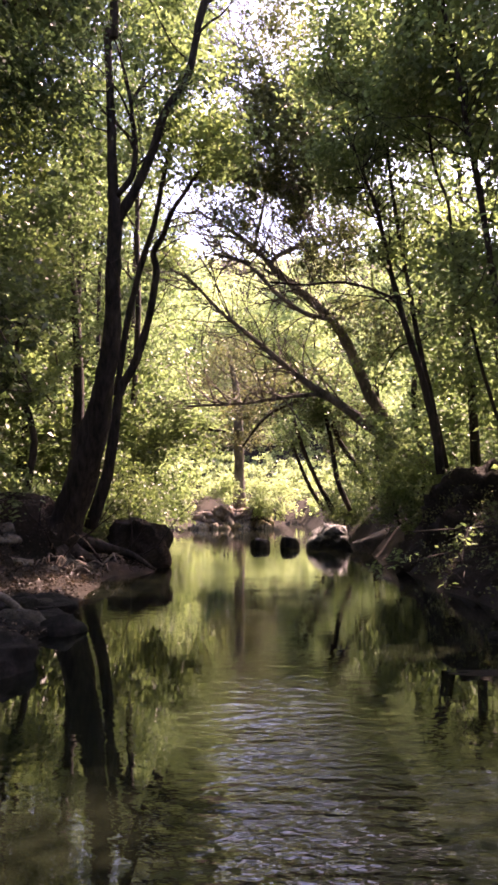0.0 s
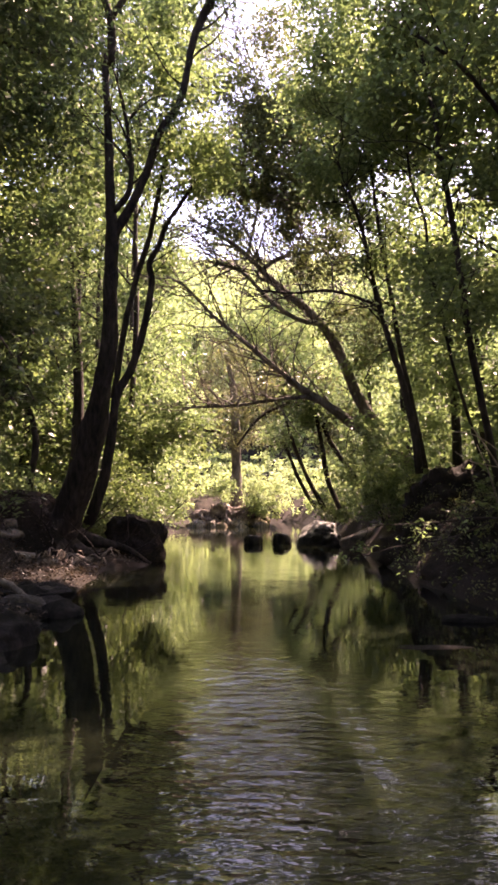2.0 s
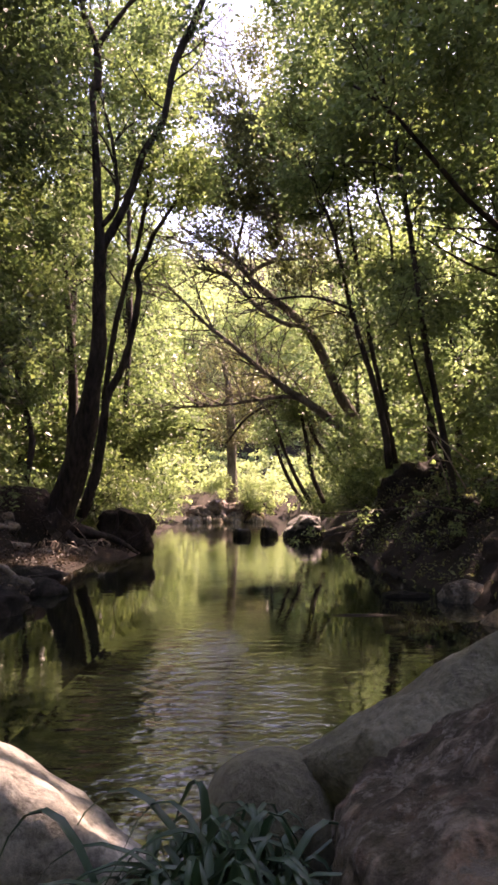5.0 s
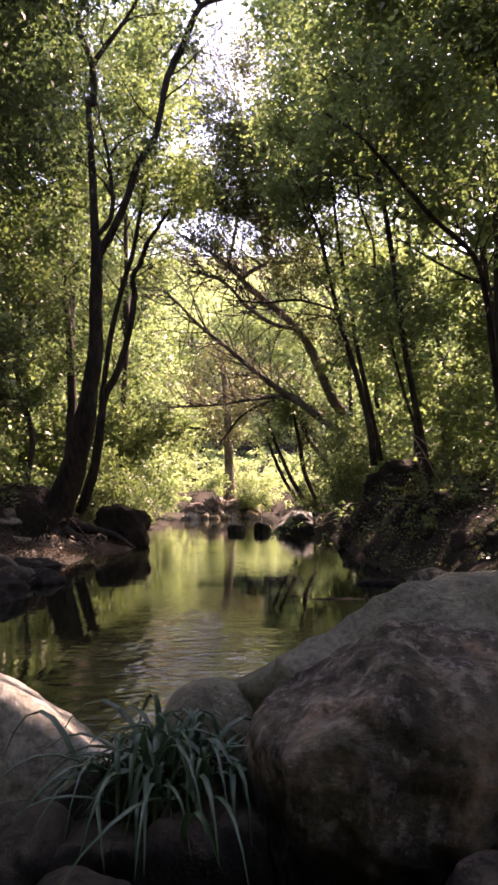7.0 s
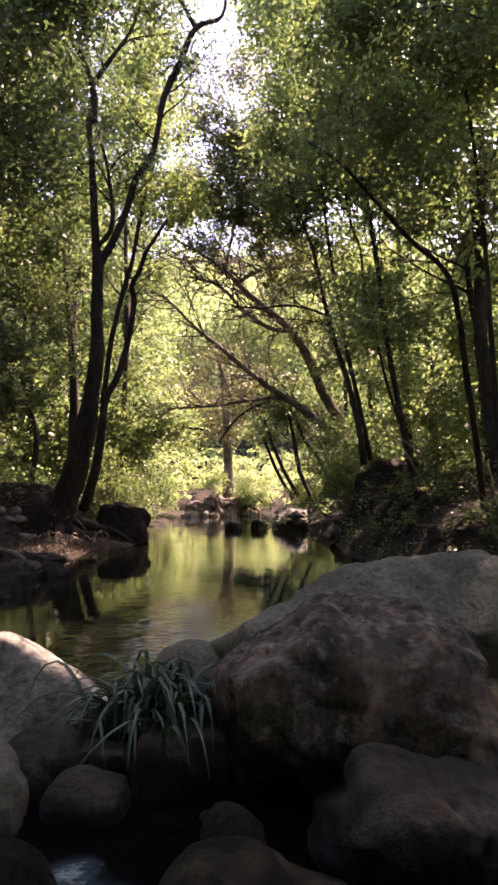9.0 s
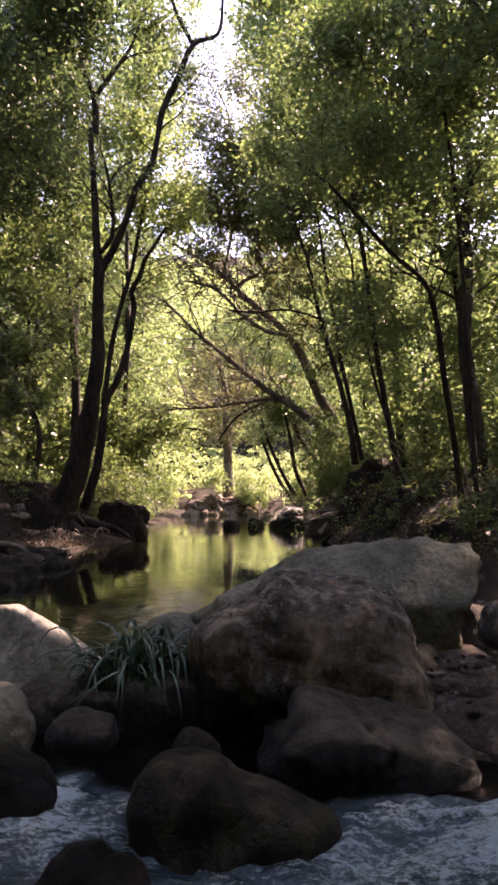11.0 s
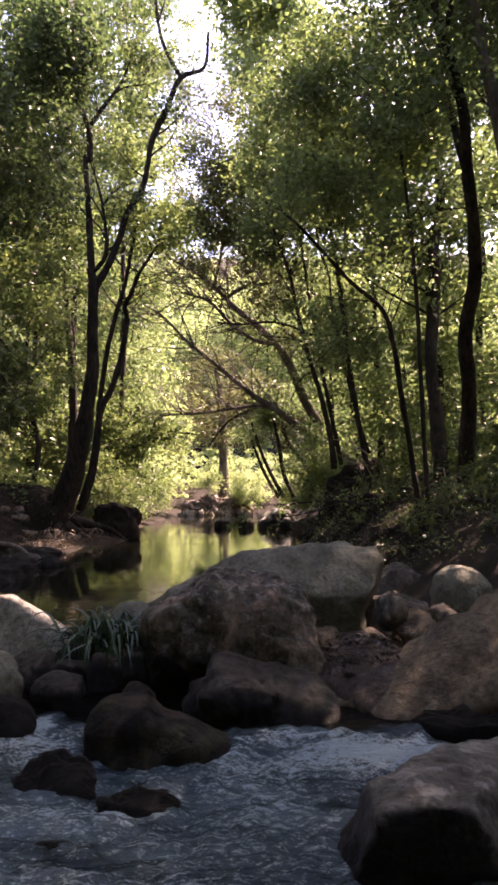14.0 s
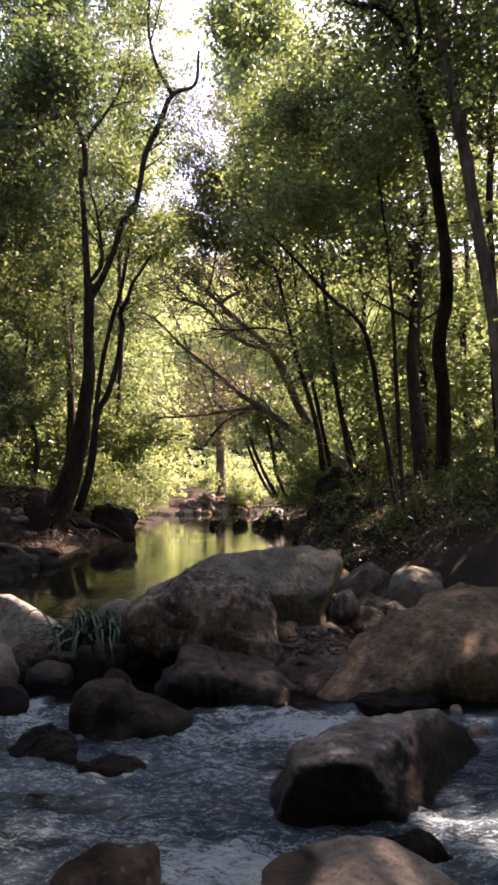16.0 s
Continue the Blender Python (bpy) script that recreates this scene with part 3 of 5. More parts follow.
water_sheet("water", np.concatenate([np.arange(-5, -1, 0.2), np.arange(-1, 2, 0.06), np.arange(2, 6.1, 0.2)]), np.concatenate([np.arange(0.12, 7, 0.12), np.arange(7, 44.5, 0.5)]), lambda x, y: 0.0, POND, "still green-brown pond water mirroring the trees",
            lambda x, y: float(np.interp(y, (0, 2.8, 3.4, 4.3, 5.5, 9, 20, 40), (1.7, 1.5, 0.9, 0.28, 0.13, 0.06, 0.035, 0.03))) * max(float(np.interp(y, (5, 10), (0.05, 1.0))), math.exp(-((x - 0.2) / 0.5) ** 4), 0.25 * math.exp(-((x - 0.9) / 0.3) ** 2)))


def crest(x, y):
    """Steep little standing waves, sharpest where the current is squeezed between the boulders."""
    w, u = x + 0.3 * noise.noise(Vector((x * 1.3, y * 1.3, 7.7))), y + 0.2 * noise.noise(Vector((x * 1.7, y * 1.7, 1.1)))
    a = 1 - abs(noise.noise(Vector((w * 2.6, u * 5.2, 0.3)))) * 2.2
    c = 1 - abs(noise.noise(Vector((w * 6.0, u * 10.5, 5.3)))) * 2.2
    return a * 0.6 + c * 0.4


# white water; the foam at 2.68, -2.12 paints in sun glints
RAPIDS = ((2.0, -1.09, 0.5, 0.035, 0.75), (2.25, -1.24, 0.5, 0.14, 0.85), (1.75, -1.32, 0.35, 0.16, 0.5), (2.6, -1.3, 0.35, 0.2, 0.4), (1.85, -2.5, 0.5, 0.2, 0.95), (2.68, -2.12, 0.14, 0.06, 0.8), (0.52, -0.84, 0.07, 0.07, 1.3), (0.5, -1.15, 0.25, 0.14, 0.6), (0.5, -1.0, 0.16, 0.12, 1.2), (0.7, -2.35, 0.6, 0.14, 0.42),
          (1.3, -2.25, 0.5, 0.12, 0.42), (2.75, -2.35, 0.35, 0.16, 0.45), (1.6, -1.75, 0.9, 0.35, 0.2), (1.2, -3.0, 0.8, 0.3, 0.35), (0.95, -1.68, 0.35, 0.06, 0.5))


def rush(x, y):
    return max(s * math.exp(-((x - a) / p) ** 2 - ((y - b) / q) ** 2) for a, b, p, q, s in RAPIDS)


def stream_z(x, y):
    fall = float(np.interp(y, (-6, -2.6, -1.5, -1.22, -1.0, -0.6, 0.2), (-0.19, -0.17, -0.15, -0.12, -0.055, -0.045, -0.03)))
    calm = 0.35 if y > -1.0 else 1.0
    swell = noise.noise(Vector((x * 1.1, y * 1.6, 2.2))) * 0.03
    return fall + calm * (swell + crest(x, y) * (0.034 + 0.036 * min(0.8, rush(x, y))) + noise.noise(Vector((x * 13, y * 26, 4.3))) * 0.02)


def foam_at(x, y):
    still = float(np.interp(y + 0.12 * noise.noise(Vector((x * 2, y * 2, 6))), (-1.15, -0.95), (0.0, 0.5)))
    return rush(x, y) + (0.0 if y > -1.0 else 0.3 * max(0.0, crest(x, y) - 0.45)) - 0.06 - still


water_sheet("stream", np.concatenate([np.arange(-2.6, 0.0, 0.09), np.arange(0.0, 3.7, 0.021), np.arange(3.7, 5.6, 0.09)]),
            np.concatenate([np.arange(-18, -4, 0.3), np.arange(-4, -3.2, 0.05), np.arange(-3.2, -0.95, 0.018), np.arange(-0.95, 0.14, 0.04)]), stream_z, STREAM, "running stream water with white foam between boulders", foam_at)

# ---- boulders by the water ----
sculpt("boulder", (1.47, -0.08, 0.17), [(1.47, -0.05, 0.17, 0.565, 0.46, 0.53, 2.7, 0), (1.3, -0.25, 0.22, 0.34, 0.28, 0.42, 2.5, 0), (1.75, -0.2, 0.0, 0.3, 0.34, 0.4, 2.5, 0)],
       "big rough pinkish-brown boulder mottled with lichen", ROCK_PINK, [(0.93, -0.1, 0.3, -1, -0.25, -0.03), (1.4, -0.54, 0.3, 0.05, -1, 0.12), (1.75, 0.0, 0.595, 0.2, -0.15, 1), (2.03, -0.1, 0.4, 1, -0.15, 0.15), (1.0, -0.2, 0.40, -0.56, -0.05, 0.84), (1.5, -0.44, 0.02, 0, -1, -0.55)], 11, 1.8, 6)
rock("boulder", 1.69, 0.9, (0.99, 0.72), 0.79, -0.6, "long smooth grey slab sloping into the pond", ROCK_SMOOTH, 12, ((-0.62, 0.35, 1, 0.36), (0.0, 0.12, 1, 0.5), (1, -0.2, -0.25, 0.8), (0.1, -0.75, 0.85, 0.58), (0.15, -1, -0.45, 0.56)), 0, 0.13, 0.022, sub=5)
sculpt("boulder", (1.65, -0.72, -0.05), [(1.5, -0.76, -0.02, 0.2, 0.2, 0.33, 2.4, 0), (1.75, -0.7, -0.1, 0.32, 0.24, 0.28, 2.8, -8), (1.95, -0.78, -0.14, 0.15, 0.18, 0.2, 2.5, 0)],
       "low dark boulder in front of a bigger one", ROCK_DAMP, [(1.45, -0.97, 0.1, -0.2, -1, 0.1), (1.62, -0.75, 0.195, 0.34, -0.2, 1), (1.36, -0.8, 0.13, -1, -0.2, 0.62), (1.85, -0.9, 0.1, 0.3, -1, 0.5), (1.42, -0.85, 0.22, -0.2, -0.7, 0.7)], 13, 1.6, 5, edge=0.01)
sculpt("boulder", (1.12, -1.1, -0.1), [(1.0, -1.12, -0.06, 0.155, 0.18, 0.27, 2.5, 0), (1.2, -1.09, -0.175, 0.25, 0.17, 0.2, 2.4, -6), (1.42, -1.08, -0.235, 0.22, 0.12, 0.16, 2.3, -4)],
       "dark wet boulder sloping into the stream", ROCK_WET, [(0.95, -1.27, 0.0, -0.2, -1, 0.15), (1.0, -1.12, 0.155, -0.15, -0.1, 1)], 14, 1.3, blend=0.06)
sculpt("boulder", (-0.26, 0.25, 0.05), [(-0.31, 0.26, 0.0, 0.66, 0.42, 0.5, 2.6, -6), (0.06, 0.22, -0.05, 0.34, 0.3, 0.34, 2.3, 0)],
       "pale limestone boulder with a sunlit ridge", ROCK_PALE, [(0.0, 0.16, 0.34, 0.14, -1, 0.24), (0.0, 0.25, 0.37, 0.64, 0.24, 1), (-0.5, 0.2, 0.455, 0.0, 0.2, 1)], 15, 1.5, edge=0.008)
sculpt("boulder", (0.04, -0.55, 0.0), [(0.04, -0.55, 0.0, 0.2, 0.17, 0.25, 2.4, 15)], "small pale grey boulder beside the stream", ROCK_SMOOTH, [(0.14, -0.6, 0.16, 0.5, -0.4, 1)], 16, 1.2)
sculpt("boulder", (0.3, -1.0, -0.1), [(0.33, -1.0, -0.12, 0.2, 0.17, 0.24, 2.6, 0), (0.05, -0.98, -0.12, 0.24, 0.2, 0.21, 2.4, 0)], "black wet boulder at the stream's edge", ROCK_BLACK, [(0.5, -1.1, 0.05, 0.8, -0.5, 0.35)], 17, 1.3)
sculpt("boulder", (0.76, 0.42, 0.05), [(0.76, 0.42, 0.05, 0.23, 0.2, 0.35, 2.4, 0)], "small rounded grey boulder behind the sedge", ROCK_SMOOTH, (), 181, 0.6, 4)
rock("boulder", 0.8, -0.22, (0.21, 0.17), 0.17, -0.3, "angular dull brown boulder below the sedge", ROCK_DAMP, 19, ((0.1, -1, 0.3, 0.6), (0, 0, 1, 0.7)), 4)
rock("boulder", 0.47, -0.16, (0.2, 0.17), 0.12, -0.3, "angular dull brown boulder below the sedge", ROCK_DAMP, 20, ((0.1, -1, 0.1, 0.6), (0, 0, 1, 0.7)), 5)
sculpt("boulder", (0.2, -0.22, -0.05), [(0.2, -0.22, -0.05, 0.17, 0.15, 0.22, 3.0, 25)], "angular dull brown boulder below the pale one", ROCK_DAMP, [(0.2, -0.3, 0.12, -0.2, -0.6, 1)], 211, 1.2)
sculpt("boulder", (0.45, -0.46, -0.1), [(0.45, -0.46, -0.1, 0.17, 0.13, 0.2, 3.0, -10)], "dull damp stone at the water's edge", ROCK_DAMP, [(0.4, -0.5, 0.09, 0.15, -0.3, 1)], 212, 1.1)
rock("boulder", 0.42, 0.14, (0.24, 0.16), 0.14, -0.35, "dark stone behind the sedge", ROCK_WET, 204, (), 3)
rock("boulder", 0.95, -0.5, (0.12, 0.1), -0.02, -0.3, "flat dull stone at the water's edge", ROCK_WET, 202, (), 5, sub=3)
rock("boulder", 1.02, -0.8, (0.12, 0.1), 0.13, -0.25, "small dark stone at the water's edge", ROCK_WET, 203, (), 3, sub=3)
sculpt("boulder", (3.2, -0.45, 0.0), [(3.2, -0.42, 0.0, 0.95, 0.5, 0.4, 3.2, 4), (2.75, -0.6, -0.05, 0.5, 0.3, 0.22, 2.6, 12), (3.65, 0.1, 0.1, 0.5, 0.4, 0.4, 3.0, 0)],
       "broad ochre slab with a sloping undercut face", ROCK_BROWN, [(2.75, -0.75, 0.13, -0.3, -0.6, 0.85), (3.3, -0.55, 0.37, -0.12, -0.3, 1), (2.8, -0.3, 0.3, -0.62, 0.1, 0.8), (3.1, -0.93, 0.05, 0.05, -1, -0.5)], 21, 1.5)
rock("boulder", 2.36, 0.36, (0.36, 0.34), 0.17, -0.35, "dark brown stone wedged between the boulders", ROCK, 205, ((0, -0.2, 1, 0.5),), 3, 0.15)
rock("boulder", 2.3, -0.42, (0.36, 0.26), 0.03, -0.35, "low flat brown stone beside the water", ROCK_BROWN, 206, ((0, -0.1, 1, 0.35),), 3, 0.15)
rock("boulder", 2.75, -0.98, (0.3, 0.12), 0.02, -0.35, "low black wet stone under an undercut slab", ROCK_BLACK, 207, ((0, -0.1, 1, 0.5),), 3, 0.2)
rock("boulder", 2.66, 0.8, (0.2, 0.26), 0.36, -0.3, "dark stone beside the long slab", ROCK, 208, (), 3, 0.15)
rock("boulder", 2.63, 0.25, (0.11, 0.1), 0.46, 0.2, "small pinkish rounded stone", ROCK_PINK, 22, (), 2, sub=3)
rock("boulder", 3.27, 3.4, (0.36, 0.3), 0.33, -0.3, "grey boulder on the shaded bank", ROCK, 23, ((-0.5, 0, 1, 0.7),))
sculpt("boulder", (3.43, 1.2, 0.25), [(3.43, 1.2, 0.24, 0.26, 0.22, 0.3, 2.6, 10)], "tan boulder with a sunlit side", ROCK_SMOOTH, [(3.6, 1.1, 0.45, 0.6, -0.3, 1)], 24, 1.0)
rock("boulder", 3.8, 1.0, (0.24, 0.2), 0.4, -0.1, "brown boulder on the bank", ROCK_BROWN, 25)
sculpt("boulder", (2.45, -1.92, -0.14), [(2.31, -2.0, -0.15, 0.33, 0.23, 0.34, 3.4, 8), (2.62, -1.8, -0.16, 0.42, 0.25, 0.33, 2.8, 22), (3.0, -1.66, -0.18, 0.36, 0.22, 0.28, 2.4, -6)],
       "large wet boulder with shade-blackened sides and a dry grey top", ROCK_WETTOP, [(2.2, -2.2, 0.1, 0.03, -1, -0.1), (2.1, -2.1, 0.1, -1, -0.1, 0.4), (2.5, -2.08, 0.1, 0.72, -0.58, 0.42), (2.3, -2.0, 0.12, -0.04, -0.02, 1), (2.2, -1.88, 0.08, -0.6, 0.75, 0.4)], 26, 1.1, 6, edge=0.008)
rock("boulder", 2.5, -2.42, (0.2, 0.1), -0.05, -0.4, "low black wet stone beside a bigger boulder", ROCK_BLACK, 27, ((-0.3, 0, 1, 0.5),), 1, 0.2)
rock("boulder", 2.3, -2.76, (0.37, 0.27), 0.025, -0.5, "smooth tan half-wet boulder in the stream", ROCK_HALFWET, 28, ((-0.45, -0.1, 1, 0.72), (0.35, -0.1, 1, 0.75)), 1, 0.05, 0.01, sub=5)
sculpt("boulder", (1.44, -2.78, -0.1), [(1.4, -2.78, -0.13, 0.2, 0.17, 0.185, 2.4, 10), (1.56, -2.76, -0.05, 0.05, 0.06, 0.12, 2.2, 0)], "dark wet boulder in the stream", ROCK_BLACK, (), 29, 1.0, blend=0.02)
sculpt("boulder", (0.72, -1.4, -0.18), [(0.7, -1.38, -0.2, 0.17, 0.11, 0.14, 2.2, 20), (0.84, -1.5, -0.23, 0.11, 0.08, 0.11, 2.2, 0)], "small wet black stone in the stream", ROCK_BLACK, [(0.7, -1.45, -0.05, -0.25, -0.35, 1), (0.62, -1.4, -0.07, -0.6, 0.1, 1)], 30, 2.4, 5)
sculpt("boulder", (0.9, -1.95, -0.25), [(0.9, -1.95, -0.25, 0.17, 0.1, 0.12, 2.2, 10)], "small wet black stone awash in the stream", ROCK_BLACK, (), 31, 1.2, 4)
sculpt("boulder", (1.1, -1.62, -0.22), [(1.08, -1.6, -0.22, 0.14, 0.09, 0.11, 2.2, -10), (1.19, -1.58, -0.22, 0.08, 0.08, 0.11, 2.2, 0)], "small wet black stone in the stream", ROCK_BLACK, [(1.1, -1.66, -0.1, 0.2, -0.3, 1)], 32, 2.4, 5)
# the sun on its top is painted in by the material's pale upper part
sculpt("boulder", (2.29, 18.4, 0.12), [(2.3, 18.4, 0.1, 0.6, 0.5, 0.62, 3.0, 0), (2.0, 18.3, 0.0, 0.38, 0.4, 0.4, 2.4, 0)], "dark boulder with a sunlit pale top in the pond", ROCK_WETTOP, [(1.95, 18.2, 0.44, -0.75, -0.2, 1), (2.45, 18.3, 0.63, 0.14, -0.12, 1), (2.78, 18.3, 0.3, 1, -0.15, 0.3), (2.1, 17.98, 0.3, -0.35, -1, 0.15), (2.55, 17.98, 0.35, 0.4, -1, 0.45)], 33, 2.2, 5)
rock("boulder", 0.3, 18.9, (0.28, 0.22), 0.26, -0.3, "small dark stone rising from the pond", ROCK_WET, 34, ((0, 0, 1, 0.6),), sub=3)
rock("boulder", 1.15, 18.9, (0.28, 0.22), 0.32, -0.3, "small dark stone rising from the pond", ROCK_WET, 35, ((0, 0, 1, 0.6),), sub=3)
rock("boulder", 3.5, 17.0, (0.85, 0.5), 0.72, -0.4, "brown boulder at the foot of the bank", ROCK, 36, ((-0.6, 0, 1, 0.5),))
gravel_bar = sculpt("gravel_bar", (2.4, 0.0, -0.1), [(2.4, 0.0, -0.12, 0.55, 0.75, 0.26, 2.2, 10)], "brown gravelly earth between the boulders", GRAVEL, (), 209, 1.6, category="bank")
sculpt("stone", (3.12, -1.04, -0.07), [(3.12, -1.04, -0.07, 0.036, 0.036, 0.055, 2.4, 20)], "small white stone catching the sun", ROCK_PALE, [(3.1, -1.05, -0.02, -0.6, -0.4, 1), (3.15, -1.06, -0.05, 1, -0.5, 0.3)], 210, 0.35, 4, blend=0.02, edge=0.004)
# pebbles bedded in the gravel, a few shapes used over and over
pebble_rng = np.random.default_rng(611)
pebble_shapes = []
for k in range(6):
    bm = bmesh.new()
    bmesh.ops.create_icosphere(bm, subdivisions=2, radius=1)
    for v in bm.verts:
        v.co *= 1 + 0.35 * noise.noise(v.co * 1.3 + Vector((k * 7.1, 0, 0)))
        v.co.z *= 0.6
    me = bpy.data.meshes.new("pebble")
    bm.to_mesh(me)
    bm.free()
    me.polygons.foreach_set("use_smooth", [True] * len(me.polygons))
    me.materials.append((GRAVEL, ROCK_BROWN, ROCK_PINK, GRAVEL, ROCK, GRAVEL)[k])
    pebble_shapes.append(me)
bar = np.array([v.co for v in gravel_bar.data.vertices])
bar = bar[bar[:, 2] > 0.02]
for i in pebble_rng.choice(len(bar), 150, replace=False):
    r = float(pebble_rng.uniform(0.012, 0.045))
    pebble = new("pebble", pebble_shapes[int(pebble_rng.integers(6))])
    pebble.parent = gravel_bar
    pebble.location = Vector(bar[i].tolist()) + Vector((0, 0, r * 0.2))
    pebble.rotation_euler = (float(pebble_rng.uniform(-0.3, 0.3)), float(pebble_rng.uniform(-0.3, 0.3)), float(pebble_rng.uniform(0, 6.28)))
    pebble.scale = (r * 1.2, r, r)
# rubble between the boulders
for i, (x, y, r, z) in enumerate([(2.2, 0.05, 0.13, 0.16), (2.42, -0.12, 0.1, 0.12), (2.32, -0.42, 0.12, 0.02), (2.15, -0.3, 0.1, 0.06), (2.55, -0.48, 0.1, 0.0), (2.1, 0.3, 0.14, 0.3), (2.35, 0.28, 0.12, 0.26), (2.85, 0.55, 0.16, 0.36), (3.1, 0.7, 0.14, 0.38), (2.9, 1.1, 0.2, 0.28), (3.1, 2.0, 0.22, 0.26), (2.8, 1.7, 0.16, 0.15), (2.05, -0.55, 0.08, -0.02), (3.5, -1.0, 0.2, 0.02), (3.2, -1.15, 0.14, -0.02), (2.9, -0.95, 0.1, -0.02), (3.7, 2.2, 0.2, 0.5), (3.05, 4.6, 0.25, 0.2), (3.1, 6.0, 0.3, 0.3)]):
    rock("stone", x, y - 0.1, (r, r * 0.85), z - 0.07, z - r * 1.5 - 0.1, "loose brown stone among the boulders" if i % 2 else "loose pinkish stone among the boulders", ROCK_BROWN if i % 2 else ROCK_PINK, 300 + i, (), 4, sub=3, group="rubble")

# ---- left bank ----
rock("earth_mound", -4.9, 12.9, (1.35, 0.7), 1.5, -0.1, "dark earthen bank with an undercut edge", EARTH, 401, ((0, 0, 1, 0.7), (0, -1, 0.1, 0.6)), 2, 0.25, 0.05, category="bank")
rock("earth_mound", -2.2, 13.2, (0.62, 0.55), 0.98, -0.4, "dark clump of earth bound by roots", EARTH, 402, ((0, 0, 1, 0.7), (0.2, -1, 0.1, 0.7)), 2, 0.28, 0.06, category="bank")
rock("earth_mound", -2.7, 6.2, (0.9, 1.4), 0.2, -0.4, "low dark muddy spit", ROCK_MUD, 403, ((0, 0, 1, 0.5),), 2, 0.4, 0.07, sub=5, category="bank")


def stick(name, rows, label, mat, seed, category="driftwood", group=""):
    rng = np.random.default_rng(seed)
    v, f = tube(smooth_line(rows, 4), 7, rng, 0.12)
    ob = mesh_object(name, (v - np.array(rows[0][:3])).tolist(), f, mat)
    ob.location = rows[0][:3]
    return tagged(ob, label, category, group)


rock("boulder", -1.98, 5.0, (0.34, 0.4), 0.27, -0.3, "dark wet boulder at the foot of the spit", ROCK_MUD, 404, ((0.3, -0.3, 1, 0.6), (0.8, -0.4, 0.3, 0.7)), 2, 0.15)
rock("boulder", -1.9, 4.35, (0.24, 0.2), 0.1, -0.3, "low black boulder at the foot of the spit", ROCK_MUD, 405, ((0, 0, 1, 0.6),), 3, 0.15)
rock("boulder", -2.5, 7.3, (0.6, 0.34), 0.2, -0.2, "flat dark slab lying on the spit", ROCK_MUD, 406, ((0, -0.1, 1, 0.3), (0, -1, 0.2, 0.7)), 2, 0.12)
rock("boulder", -2.45, 6.2, (0.42, 0.26), 0.16, -0.2, "flat dark slab lying on the spit", ROCK_MUD, 407, ((0, -0.1, 1, 0.3), (0, -1, 0.2, 0.7)), 2, 0.12)
rock("sandbar", 1.72, 4.98, (0.62, 0.15), 0.006, -0.3, "tan mud bar just breaking the water", EARTH, 408, ((0, 0, 1, 0.12),), 0, 0.05, 0.001, category="sandbar")
rock("boulder", 2.5, 6.2, (0.3, 0.1), 0.05, -0.3, "flat dark stone awash by the bank", ROCK_MUD, 409, ((0, 0, 1, 0.4),), 2, 0.1, sub=3)
rs = np.random.default_rng(7)
for i in range(24):
    x, y, r = rs.uniform(-3.1, -1.75), rs.uniform(4.6, 7.6), rs.uniform(0.1, 0.3)
    rock("stone", x, y, (r * 1.2, r), max(0.05, ground_z(x, y)) + r * 0.6, -0.2, "dark stone on the muddy spit", ROCK_DAMP if i % 4 == 0 else ROCK_MUD, 470 + i, (), 3, sub=3, group="spit stones")
stick("driftwood_log", [(-3.0, 7.1, 0.33, 0.05), (-2.6, 6.85, 0.3, 0.045), (-2.3, 6.6, 0.2, 0.036), (-2.05, 6.4, 0.1, 0.02)], "weathered driftwood log lying on the spit", BARK_GREY, 411)
stick("driftwood_log", [(-4.9, 10.9, 0.30, 0.06), (-4.2, 10.8, 0.34, 0.07), (-3.6, 10.9, 0.28, 0.05)], "pale driftwood log on the shore", WOOD_PALE, 412)
for i in range(26):
    x, y = rs.uniform(-3.6, -2.5), rs.uniform(10.9, 12.2)
    th, ln = rs.uniform(0, 6.28), rs.uniform(0.15, 0.5)
    z = ground_z(x, y) + 0.03
    stick("dead_stick", [(x, y, z, 0.014), (x + ln * 0.5 * math.cos(th), y + ln * 0.5 * math.sin(th), z + rs.uniform(0.02, 0.16), 0.012), (x + ln * math.cos(th), y + ln * math.sin(th), z + rs.uniform(0, 0.12), 0.006)], "pale dead stick in the flood litter", WOOD_PALE, 420 + i, "stick", "flood litter")
for i in range(9):
    x, y, r = rs.uniform(-4.6, -2.5), rs.uniform(10.4, 12.0), rs.uniform(0.08, 0.2)
    z = ground_z(x, y)
    rock("stone", x, y, (r, r), z + r * 0.7, z - r * 0.6, "pinkish stone on the shore", ROCK_PINK, 450 + i, (), 3, sub=3, group="shore stones")
